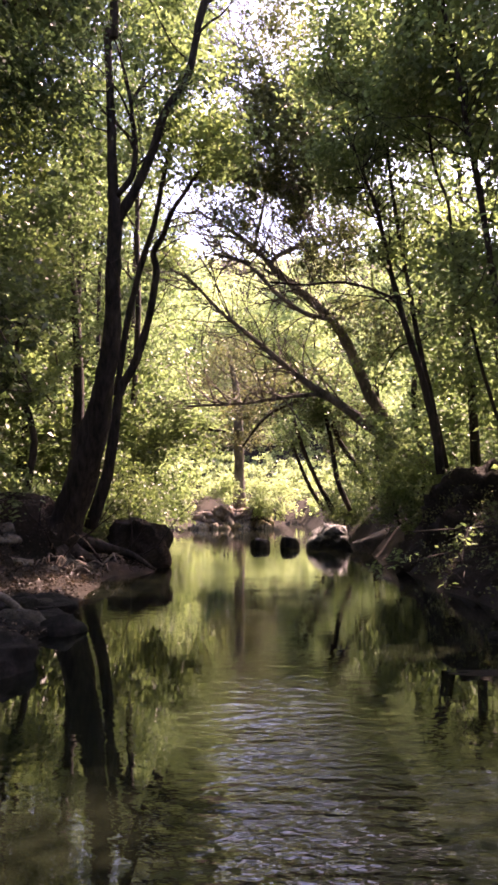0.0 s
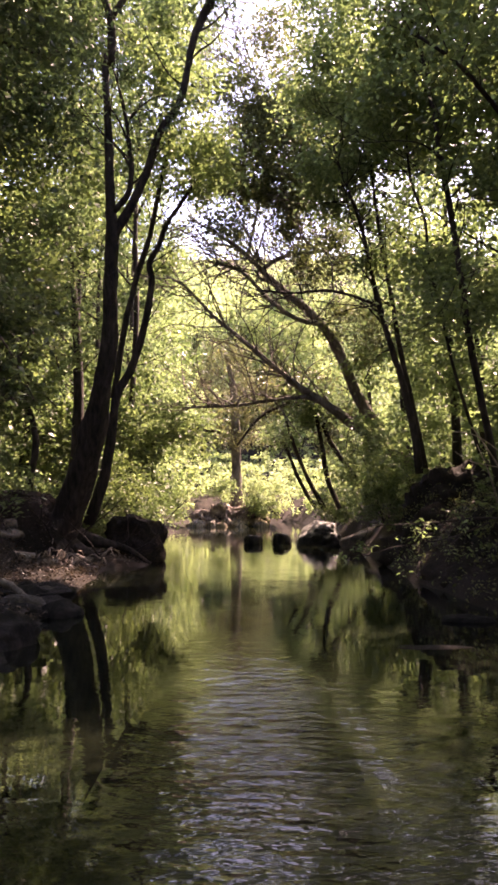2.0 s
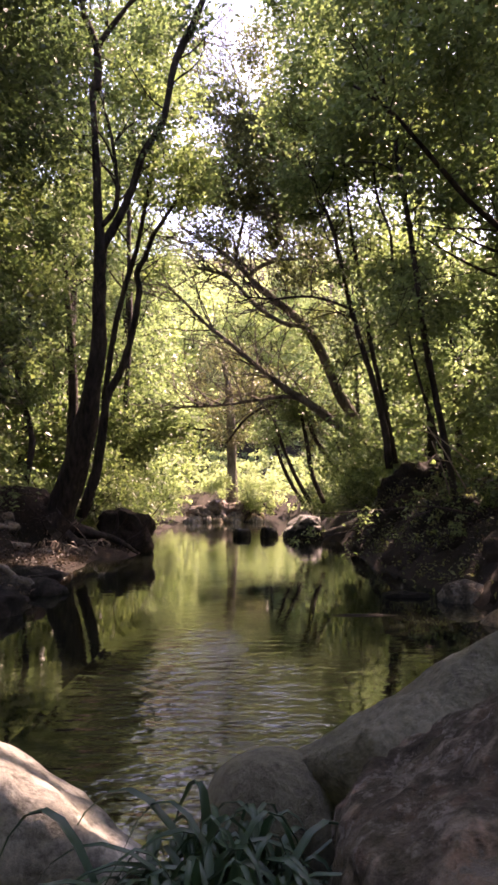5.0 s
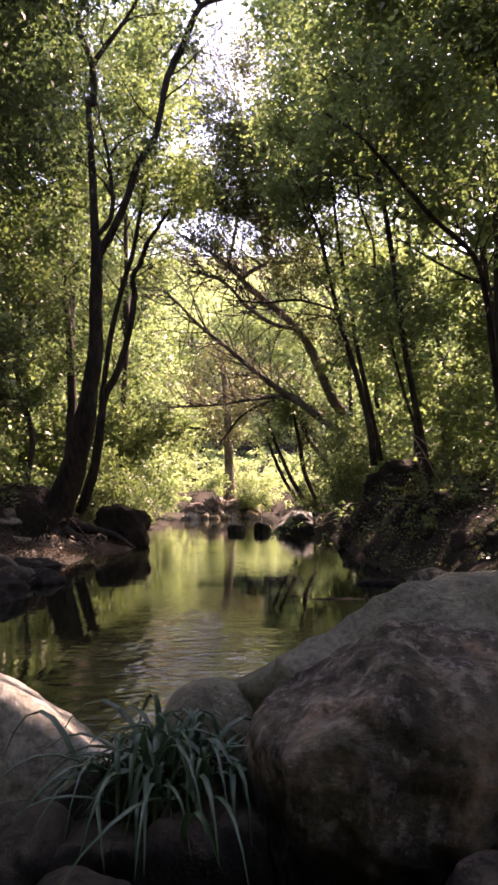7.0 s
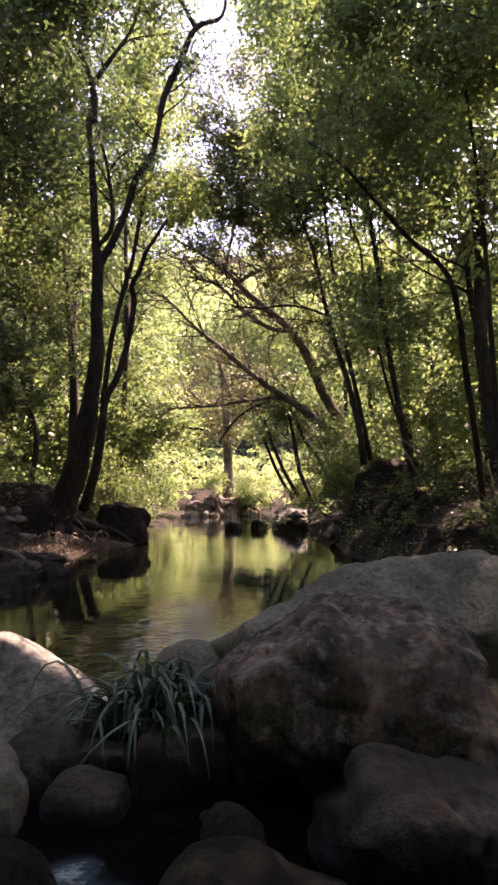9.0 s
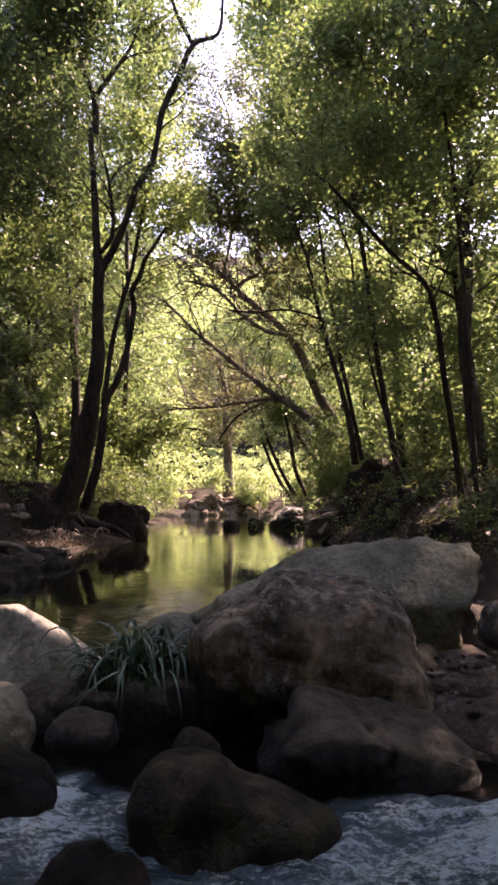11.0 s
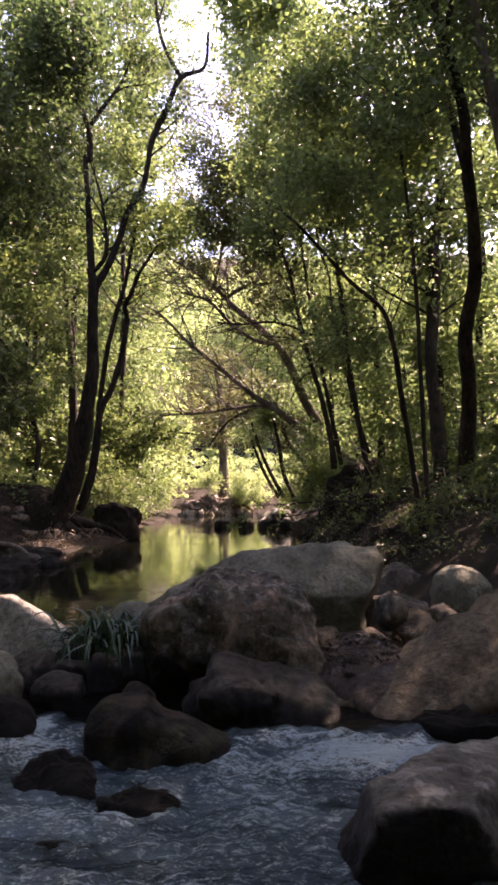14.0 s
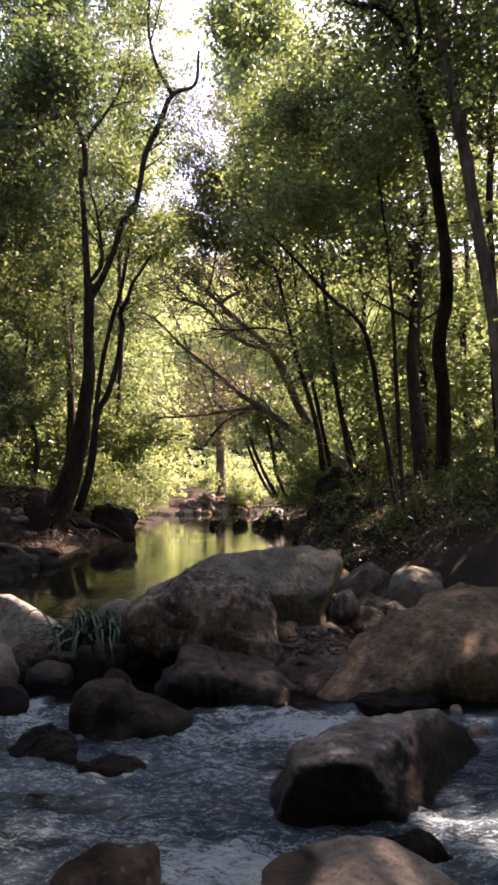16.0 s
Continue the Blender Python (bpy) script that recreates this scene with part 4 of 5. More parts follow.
tree("tree", [[(-3.74, 12.59, 0.05, 0.434), (-3.54, 12.40, 0.75, 0.344), (-3.27, 12.22, 1.39, 0.284), (-2.94, 11.97, 2.33, 0.251), (-2.68, 11.70, 3.34, 0.193), (-2.47, 11.41, 4.42, 0.154), (-2.42, 11.12, 5.46, 0.125), (-2.36, 10.94, 6.16, 0.123), (-2.38, 10.78, 6.75, 0.089), (-2.37, 10.47, 7.90, 0.071), (-2.39, 10.15, 9.09, 0.061), (-2.29, 10.16, 9.04, 0.074), (-2.27, 9.96, 9.76, 0.068), (-2.51, 9.77, 10.47, 0.050), (-2.30, 9.63, 11.01, 0.039), (-1.96, 9.34, 12.06, 0.027)], [(-2.27, 9.97, 9.73, 0.059), (-2.02, 9.89, 10.03, 0.052), (-1.44, 9.71, 10.69, 0.032), (-1.13, 9.54, 11.34, 0.025)], [(-2.36, 10.94, 6.16, 0.093), (-2.04, 10.81, 6.61, 0.085), (-1.68, 10.63, 7.28, 0.076), (-1.45, 10.47, 7.90, 0.071), (-1.07, 10.33, 8.41, 0.066), (-0.92, 10.19, 8.92, 0.061), (-0.77, 10.03, 9.51, 0.071), (-0.42, 9.87, 10.12, 0.064), (-0.08, 9.70, 10.75, 0.058), (0.47, 9.64, 10.95, 0.037), (0.58, 9.45, 11.66, 0.026)], [(-0.08, 9.70, 10.75, 0.051), (-0.46, 9.51, 11.45, 0.038), (-0.59, 9.29, 12.27, 0.031), (-0.45, 9.04, 13.18, 0.025)], [(-2.32, 10.82, 6.59, 0.057), (-2.03, 10.73, 6.93, 0.051), (-1.98, 10.59, 7.46, 0.042), (-2.05, 10.37, 8.24, 0.027)],
      [(-3.6, 12.5, 0.5, 0.22), (-3.1, 12.2, 0.28, 0.12), (-2.6, 11.9, 0.08, 0.05)], [(-3.8, 12.5, 0.5, 0.22), (-4.2, 12.0, 0.3, 0.12), (-4.6, 11.4, 0.12, 0.05)],
      [(-3.6, 12.4, 0.5, 0.2), (-3.4, 11.8, 0.25, 0.1), (-3.2, 11.0, 0.06, 0.04)], [(-3.4, 12.5, 0.6, 0.2), (-2.9, 12.5, 0.45, 0.12), (-2.3, 12.55, 0.3, 0.07), (-1.8, 12.5, 0.0, 0.03)]],
     [(-3.6, 9.6, 10.3, 1.5, 1.4, 1.6, 80), (-1.9, 9.3, 12.5, 1.3, 1.4, 1.0, 60), (-3.4, 13.8, 12.4, 1.3, 1.0, 1.4, 50), (-3.6, 10.4, 8.0, 0.9, 1.0, 0.9, 18), (-1.3, 10.3, 7.9, 0.6, 0.9, 0.5, 8), (-2.4, 9.8, 9.8, 0.9, 0.9, 0.6, 6), (-0.6, 9.8, 10.6, 0.8, 0.8, 0.6, 12), (-4.6, 9.6, 8.6, 1.3, 1.2, 1.6, 70), (-2.6, 8.6, 11.6, 1.2, 1.2, 1.0, 50), (-3.4, 9.0, 13.2, 1.2, 1.0, 0.8, 50), (-0.9, 9.8, 11.2, 0.6, 0.6, 0.4, 8)],
     "tall dark forked tree leaning over the pond", LEAF_DARK, BARK, 41, 0.1, 120, sides=14, spray=(44, (0.1, -0.2, 0.7), 1.5, 0.022))
tree("tree", [[(-3.21, 13.12, 0.78, 0.137), (-2.86, 13.01, 1.85, 0.113), (-2.69, 12.90, 2.98, 0.101), (-2.61, 12.85, 3.49, 0.095), (-2.29, 12.79, 4.11, 0.084), (-2.04, 12.71, 4.90, 0.078), (-1.88, 12.61, 5.85, 0.071), (-1.93, 12.58, 6.25, 0.066), (-1.73, 12.54, 6.64, 0.055), (-1.56, 12.49, 7.09, 0.049), (-1.33, 12.46, 7.43, 0.043), (-0.99, 12.41, 7.93, 0.032)], [(-2.69, 12.86, 3.43, 0.067), (-2.46, 12.71, 4.90, 0.066), (-2.18, 12.60, 6.02, 0.060), (-1.93, 12.52, 6.81, 0.055), (-1.72, 12.42, 7.82, 0.049), (-1.50, 12.32, 8.83, 0.038), (-1.33, 12.25, 9.50, 0.027)]], [(-1.0, 12.2, 8.4, 0.9, 0.9, 0.9, 26), (-1.5, 12.1, 9.8, 1.0, 1.0, 1.0, 30), (-1.3, 12.6, 11.6, 0.7, 0.8, 1.0, 30), (-1.1, 12.8, 10.2, 0.6, 0.7, 0.8, 16)], "slender bent dark tree beside the forked one", LEAF_LIGHT, BARK, 42, spray=(24, (0.6, -0.2, 0.4), 1.6, 0.014))
tree("tree", [[(-4.36, 15.50, 1.09, 0.149), (-4.17, 15.50, 2.51, 0.135), (-4.14, 15.50, 4.02, 0.122), (-4.21, 15.50, 5.27, 0.108), (-4.38, 15.50, 6.97, 0.081), (-4.53, 15.50, 8.42, 0.054)]], [(-4.4, 15.5, 8.0, 1.5, 1.3, 2.2, 90), (-4.2, 15.4, 5.2, 1.2, 1.0, 1.3, 40)], "straight slim tree on the bank", LEAF_LIGHT, BARK, 43)
tree("tree", [[(-4.66, 13.50, 1.41, 0.082), (-4.52, 13.50, 2.58, 0.071), (-4.82, 13.50, 3.66, 0.059), (-4.95, 13.50, 4.75, 0.047), (-4.82, 13.50, 6.24, 0.035)]], [(-4.8, 13.4, 5.6, 1.0, 1.0, 1.6, 50), (-5.4, 13.2, 3.6, 1.0, 1.0, 0.9, 40)], "thin young tree on the bank", LEAF_MID, BARK, 44)

# ---- leaning tree over the water ----
tree("tree", [[(5.73, 16.80, 1.59, 0.152), (4.65, 16.80, 2.24, 0.141), (3.78, 16.80, 2.79, 0.141), (2.91, 16.80, 3.43, 0.129), (2.33, 16.80, 3.87, 0.117), (1.74, 16.80, 4.25, 0.099), (1.15, 16.80, 4.70, 0.082), (0.41, 16.80, 5.33, 0.070), (-0.19, 16.80, 5.84, 0.058), (-0.79, 16.80, 6.34, 0.047), (-1.54, 16.80, 7.14, 0.035), (-2.15, 16.80, 7.53, 0.023)], [(3.82, 17.60, 3.30, 0.166), (3.22, 17.60, 4.39, 0.155), (2.77, 17.60, 5.50, 0.143), (2.31, 17.60, 6.29, 0.132), (1.85, 17.60, 6.78, 0.122), (1.38, 17.60, 7.18, 0.110), (0.75, 17.60, 7.75, 0.089), (0.12, 17.60, 8.40, 0.072), (-0.51, 17.60, 8.89, 0.050), (-1.47, 17.60, 9.47, 0.033)], [(1.38, 17.60, 7.18, 0.092), (0.59, 17.60, 7.91, 0.077), (1.23, 17.60, 8.40, 0.069), (1.86, 17.60, 8.48, 0.054), (2.50, 17.60, 8.56, 0.038)], [(2.26, 17.20, 6.26, 0.075), (1.50, 17.20, 6.41, 0.067), (0.73, 17.20, 6.97, 0.060), (-0.04, 17.20, 7.76, 0.045), (-0.97, 17.20, 8.08, 0.037)], [(2.33, 16.80, 3.87, 0.066), (1.74, 16.80, 4.10, 0.059), (0.85, 16.80, 4.02, 0.044), (-0.18, 16.80, 3.87, 0.037), (-1.66, 16.80, 3.80, 0.029)], [(0.12, 17.6, 8.4, 0.05), (0.5, 17.3, 10.2, 0.04), (0.55, 17.0, 11.8, 0.032), (0.4, 17.0, 13.4, 0.024), (0.0, 17.0, 14.6, 0.016), (-0.3, 17.0, 15.8, 0.008)], [(0.4, 17.0, 13.4, 0.018), (-0.2, 17.0, 13.9, 0.013), (-0.75, 17.0, 14.1, 0.007)], [(0.55, 17.0, 11.8, 0.02), (0.0, 17.1, 12.6, 0.014), (-0.6, 17.1, 12.9, 0.007)], [(0.4, 17.0, 13.4, 0.018), (0.8, 17.0, 14.8, 0.013), (0.75, 17.0, 16.2, 0.007)]],
     [(1.15, 17.0, 14.7, 0.8, 0.8, 1.0, 24), (-1.2, 17.0, 11.4, 0.7, 0.7, 0.9, 24), (0.55, 17.0, 11.0, 1.7, 1.5, 1.55, 165), (-0.3, 17.2, 9.8, 1.2, 1.0, 0.9, 44), (-0.3, 15.6, 11.9, 0.9, 0.9, 0.8, 40), (0.9, 17.2, 9.4, 1.6, 1.0, 0.7, 50), (1.8, 17.0, 11.8, 1.6, 1.4, 1.9, 110), (-0.7, 17.0, 8.4, 1.2, 1.2, 0.6, 12), (2.2, 17.0, 8.2, 1.2, 1.2, 0.9, 30), (2.2, 17.2, 9.8, 1.4, 1.0, 0.7, 40), (3.2, 17.0, 6.0, 1.0, 1.0, 1.0, 40)],
     "old grey tree leaning far over the pond", LEAF_OLIVE, BARK_GREY, 45, sides=12, per=100, spray=(340, (-0.75, -0.1, 0.35), 2.3, 0.024))

# ---- right bank ----
def ivy_on(mound, n, seed):
    """Small dark leaves that clothe an earth bank, with bare patches."""
    rng = np.random.default_rng(seed)
    vs = np.array([v.co for v in mound.data.vertices]) + np.array(mound.location)
    vs = np.array([v for v in vs[rng.integers(0, len(vs), n)] if v[2] > 0.25 and noise.noise(Vector(v) * 1.4) > -0.05])
    tagged(quads_object("ivy", leaves(vs, 0.12, 16, 0.06, rng, 0.6), LEAF_OLIVE), "dark ivy hanging over the earth bank", "ivy", kind="stuff")


for at, lumps, seed in [((4.35, 12.4, 0.6), [(4.35, 12.4, 0.6, 1.0, 1.25, 1.25, 2.4, 0), (3.75, 11.6, 0.3, 0.6, 0.8, 0.85, 2.3, 0), (3.3, 12.6, 0.1, 0.4, 0.7, 0.5, 2.2, 0)], 410),
                        ((4.5, 8.7, 0.3), [(4.5, 8.7, 0.3, 1.15, 1.5, 0.9, 2.4, 0), (3.8, 7.9, 0.1, 0.6, 0.8, 0.6, 2.3, 0), (3.3, 9.2, 0.0, 0.4, 0.7, 0.4, 2.2, 0)], 413),
                        ((4.6, 5.6, 0.2), [(4.6, 5.6, 0.2, 1.1, 1.5, 0.66, 2.4, 0), (3.7, 5.2, 0.0, 0.5, 0.8, 0.4, 2.3, 0)], 414)]:
    ivy_on(sculpt("earth_mound", at, lumps, "dark undercut earth bank bound by roots", EARTH, (), seed, 7.0, category="bank"), 420, seed)
tree("tree", [[(3.59, 12.20, 1.81, 0.112), (3.50, 12.20, 2.67, 0.099), (3.26, 12.20, 3.75, 0.086), (3.03, 12.20, 4.53, 0.079), (2.83, 12.20, 5.31, 0.073), (2.64, 12.20, 6.21, 0.060), (2.48, 12.20, 7.01, 0.053), (2.20, 12.20, 7.82, 0.033), (1.93, 12.20, 8.64, 0.023)]], [(2.3, 12.2, 8.6, 1.1, 1.1, 1.5, 42), (3.2, 12.2, 5.6, 0.9, 1.0, 1.0, 12)], "slim dark tree on the shaded bank", LEAF_LIGHT, BARK, 46, spray=(30, (-0.6, -0.3, 0.5), 1.6, 0.016), girth=0.76)
tree("tree", [[(3.82, 12.60, 1.94, 0.082), (3.53, 12.60, 3.50, 0.075), (3.31, 12.60, 4.63, 0.064), (3.20, 12.60, 5.44, 0.058), (3.07, 12.60, 6.25, 0.051), (2.94, 12.60, 7.08, 0.048), (2.84, 12.60, 8.03, 0.037), (2.75, 12.60, 9.24, 0.030), (2.63, 12.60, 10.35, 0.020)], [(3.22, 14.00, 5.77, 0.049), (2.60, 14.00, 6.03, 0.043), (1.98, 14.00, 6.16, 0.043), (1.22, 14.00, 6.10, 0.037), (0.47, 14.00, 6.16, 0.030)]], [(2.6, 12.6, 10.8, 1.4, 1.3, 1.4, 30), (2.6, 12.6, 8.0, 1.2, 1.0, 0.8, 22), (3.6, 12.8, 9.8, 1.1, 1.1, 1.2, 60), (2.8, 12.6, 9.8, 1.1, 1.1, 1.8, 70), (2.3, 13.6, 10.8, 1.2, 1.1, 1.2, 44), (2.0, 12.4, 13.3, 1.2, 1.2, 1.5, 60), (3.6, 12.6, 6.6, 0.9, 1.0, 1.2, 14)], "slim dark tree on the shaded bank", LEAF_LIGHT, BARK, 47, spray=(30, (-0.6, -0.3, 0.5), 1.6, 0.016), girth=0.76)
tree("tree", [[(4.07, 8.93, 0.67, 0.084), (3.80, 9.02, 2.35, 0.074), (3.59, 9.09, 3.82, 0.068), (3.46, 9.16, 5.26, 0.063), (3.28, 9.24, 6.75, 0.058), (3.16, 9.29, 7.78, 0.047), (3.03, 9.33, 8.63, 0.041), (2.90, 9.39, 9.71, 0.035), (2.78, 9.44, 10.82, 0.027)]], [(2.8, 9.4, 10.6, 1.6, 1.3, 1.5, 70), (3.2, 9.4, 8.6, 1.1, 1.0, 1.0, 46), (3.9, 9.2, 7.0, 1.0, 1.0, 1.2, 18), (3.4, 9.0, 4.6, 0.8, 0.8, 0.7, 8), (1.8, 9.6, 12.4, 1.0, 1.0, 0.9, 60)], "tall straight tree on the shaded bank", LEAF_LIGHT, BARK, 48, spray=(32, (-0.3, -0.5, 0.4), 1.5, 0.014), girth=0.76)
tree("tree", [[(4.20, 10.50, 2.10, 0.045), (3.99, 10.50, 2.84, 0.038), (3.79, 10.50, 3.59, 0.038), (3.60, 10.50, 4.55, 0.035), (3.40, 10.50, 5.52, 0.035), (3.34, 10.50, 6.31, 0.032), (3.12, 10.50, 7.00, 0.029), (3.04, 10.50, 7.91, 0.026), (3.05, 10.50, 9.04, 0.019)]], [(3.2, 10.5, 8.6, 0.9, 0.9, 1.4, 40), (3.8, 10.5, 5.0, 0.7, 0.7, 0.9, 20)], "thin crooked tree on the shaded bank", LEAF_LIGHT, BARK, 49, spray=(14, (-0.3, -0.5, 0.3), 1.3, 0.012), girth=0.76)
tree("tree", [[(4.31, 6.33, 0.91, 0.071), (4.12, 6.02, 1.93, 0.062), (3.94, 5.78, 2.75, 0.058), (3.80, 5.56, 3.47, 0.053), (3.60, 5.40, 4.01, 0.046), (3.08, 5.27, 4.44, 0.040), (2.62, 5.13, 4.90, 0.034), (2.18, 5.00, 5.32, 0.025), (1.78, 4.93, 5.56, 0.019)]], [(2.3, 5.0, 5.9, 0.9, 0.9, 0.6, 30), (3.4, 5.3, 5.2, 0.7, 0.8, 0.5, 16)], "thin tree bent sharply towards the water", LEAF_MID, BARK, 50, 0.085, 130, spray=(10, (-0.4, -0.4, 0.5), 1.2, 0.012), girth=0.76)
tree("tree", [[(4.23, 5.40, 0.82, 0.050), (4.18, 5.40, 2.36, 0.046), (4.15, 5.40, 3.75, 0.041), (4.10, 5.40, 4.88, 0.036), (4.00, 5.40, 6.04, 0.032), (3.88, 5.40, 7.11, 0.023)]], [(3.9, 5.4, 7.4, 0.8, 0.8, 1.0, 30)], "very thin upright sapling", LEAF_MID, BARK, 51, spray=(8, (-0.3, -0.5, 0.3), 0.9, 0.01), girth=0.76)
tree("tree", [[(5.12, 7.82, 0.93, 0.151), (5.21, 8.31, 2.30, 0.141), (5.25, 8.88, 3.94, 0.132), (5.46, 9.31, 5.18, 0.128), (5.61, 9.73, 6.36, 0.124), (5.65, 9.87, 6.76, 0.114), (5.95, 10.27, 7.93, 0.095), (6.00, 10.71, 9.18, 0.076), (6.17, 11.31, 10.90, 0.056), (6.68, 12.12, 13.20, 0.042)], [(5.55, 9.56, 6.17, 0.130), (5.54, 9.85, 6.99, 0.078), (5.71, 9.92, 7.21, 0.056), (5.82, 9.97, 7.35, 0.045)]], [(6.0, 11.2, 11.0, 1.8, 1.6, 2.0, 120), (5.2, 9.6, 8.6, 1.2, 1.2, 1.0, 40)], "stout dark forked tree on the bank", LEAF_LIGHT, BARK, 52, sides=12, spray=(18, (-0.4, -0.5, 0.4), 1.5, 0.018))
tree("tree", [[(5.35, 7.13, 0.94, 0.163), (5.19, 6.47, 2.06, 0.141), (5.08, 5.96, 2.89, 0.129), (4.90, 5.50, 3.67, 0.118), (4.93, 5.11, 4.31, 0.108), (4.84, 4.75, 4.91, 0.099), (4.60, 4.25, 5.76, 0.083), (4.45, 3.90, 6.34, 0.075), (4.24, 3.64, 6.77, 0.068), (4.01, 3.37, 7.21, 0.061), (3.85, 3.20, 7.49, 0.056), (3.61, 3.10, 7.67, 0.050), (3.35, 3.08, 7.69, 0.045), (3.04, 3.02, 7.79, 0.036), (2.59, 2.86, 8.07, 0.022)], [(4.12, 3.42, 7.13, 0.041), (4.16, 3.26, 7.41, 0.038), (4.07, 3.06, 7.73, 0.030), (4.06, 2.81, 8.15, 0.022)], [(4.6, 4.3, 5.7, 0.07), (4.5, 5.0, 7.4, 0.05), (4.2, 5.6, 8.9, 0.03)]], [(2.5, 6.2, 7.8, 0.9, 0.9, 0.8, 36), (3.3, 6.4, 8.4, 1.0, 1.0, 0.9, 26), (4.0, 5.5, 9.4, 1.5, 1.3, 1.0, 60), (3.2, 3.2, 8.2, 1.5, 1.3, 0.7, 40), (4.0, 3.6, 6.3, 0.9, 1.0, 0.9, 22), (4.6, 4.6, 8.4, 1.3, 1.3, 1.3, 46)], "thick dark crooked tree arching over the stream", LEAF_MID, BARK, 53, 0.09, 130, sides=14, spray=(14, (-0.5, -0.2, 0.4), 1.4, 0.018), girth=0.9)
tree("tree", [[(5.25, 3.60, 1.03, 0.113), (5.20, 3.60, 2.54, 0.102), (5.08, 3.60, 3.93, 0.091), (4.94, 3.60, 4.88, 0.085), (4.79, 3.60, 6.08, 0.080), (4.61, 3.60, 7.07, 0.074), (4.43, 3.60, 8.16, 0.062), (4.29, 3.60, 9.01, 0.045)]], [(4.6, 3.6, 8.6, 1.3, 1.2, 1.2, 60), (5.4, 3.4, 6.4, 0.8, 0.9, 1.0, 30)], "straight pale-barked tree beside the stream", LEAF_DARK, BARK_GREY, 54, 0.09, 130, sides=12)

def sprig(limbs, label, leaf, seed, n, per=9, size=0.075, name="overhanging_branch"):
    """A low bough with separate leaves along its twigs."""
    rng = np.random.default_rng(seed)
    base = limbs[0][0][:3]
    root = empty(name, base, label, "branch")
    inv = Matrix.Translation([-v for v in base])
    fine = [smooth_line(p, 5) for p in limbs]
    parts = []
    for line in fine:
        v, f = tube(line, 6, rng)
        parts.append(mesh_object("bough", v.tolist(), f, BARK, root))
    v, f = join_tubes(spray_from(fine, rng, n, (-0.5, -0.3, -0.05), 0.55, 0.008))
    parts.append(tagged(mesh_object("twig_work", v, f, BARK, root), kind="stuff"))
    v = np.array(v)
    cs = v[rng.integers(0, len(v), n * 5)]
    parts.append(tagged(quads_object("foliage", leaves(cs, 0.06, per, size, rng), leaf, root), kind="stuff"))
    for p in parts:
        p.matrix_parent_inverse = inv
    return root


sprig([[(3.7, 7.4, 0.95, 0.024), (3.0, 6.9, 1.06, 0.017), (2.3, 6.5, 1.02, 0.011), (1.5, 6.35, 0.98, 0.005)], [(3.0, 6.9, 1.0, 0.013), (2.4, 6.5, 0.84, 0.009), (1.8, 6.35, 0.76, 0.006), (1.45, 6.3, 0.66, 0.004)], [(2.7, 6.7, 0.92, 0.009), (2.3, 6.45, 0.72, 0.006), (1.85, 6.35, 0.68, 0.004)]],
      "low leafy bough hanging over the water", LEAF_LIGHT, 601, 12, 3, 0.07)
sprig([[(-3.4, 6.6, 4.1, 0.02), (-2.9, 6.3, 3.5, 0.016), (-2.4, 6.1, 2.9, 0.011), (-2.05, 6.0, 2.3, 0.005)], [(-2.9, 6.3, 3.5, 0.01), (-2.5, 6.2, 2.7, 0.007), (-2.3, 6.1, 2.1, 0.004)]], "drooping leafy bough lit by the sun", LEAF_MID, 605, 16, 10, 0.11)
sprig([[(4.9, 8.0, 1.1, 0.025), (4.4, 7.8, 1.2, 0.018), (3.9, 7.6, 0.95, 0.01), (3.5, 7.4, 0.7, 0.005)]], "bright leafy bough on the shaded bank", LEAF_LIGHT, 602, 14)
sprig([[(4.4, 9.6, 1.3, 0.025), (4.1, 9.3, 1.3, 0.018), (3.7, 9.0, 1.0, 0.01)]], "bright leafy bough on the shaded bank", LEAF_LIGHT, 603, 12)
sprig([[(4.3, 5.0, 0.7, 0.02), (4.0, 4.6, 0.8, 0.014), (3.6, 4.2, 0.6, 0.006)]], "thin leafy bough on the shaded bank", LEAF_MID, 604, 10)
for i, rows in enumerate([[(3.5, 8.8, 2.35, 0.008), (3.75, 8.7, 1.9, 0.011), (4.1, 8.6, 1.2, 0.014)], [(3.6, 8.9, 2.1, 0.007), (3.75, 8.8, 1.6, 0.01), (3.85, 8.7, 1.0, 0.012)], [(3.2, 8.9, 2.3, 0.006), (3.6, 8.8, 2.2, 0.009), (4.2, 8.7, 1.7, 0.011)], [(3.3, 9.0, 2.0, 0.005), (3.5, 8.9, 1.85, 0.007), (3.9, 8.8, 1.75, 0.009)], [(4.75, 6.4, 1.6, 0.008), (4.8, 6.3, 1.2, 0.011), (4.9, 6.2, 0.7, 0.013)], [(4.05, 5.4, 1.5, 0.007), (4.1, 5.3, 1.1, 0.009), (4.15, 5.3, 0.5, 0.012)]]):
    stick("dead_stick", rows, "bleached dead stem standing on the bank", WOOD_PALE, 620 + i, "stick", "dead stems")

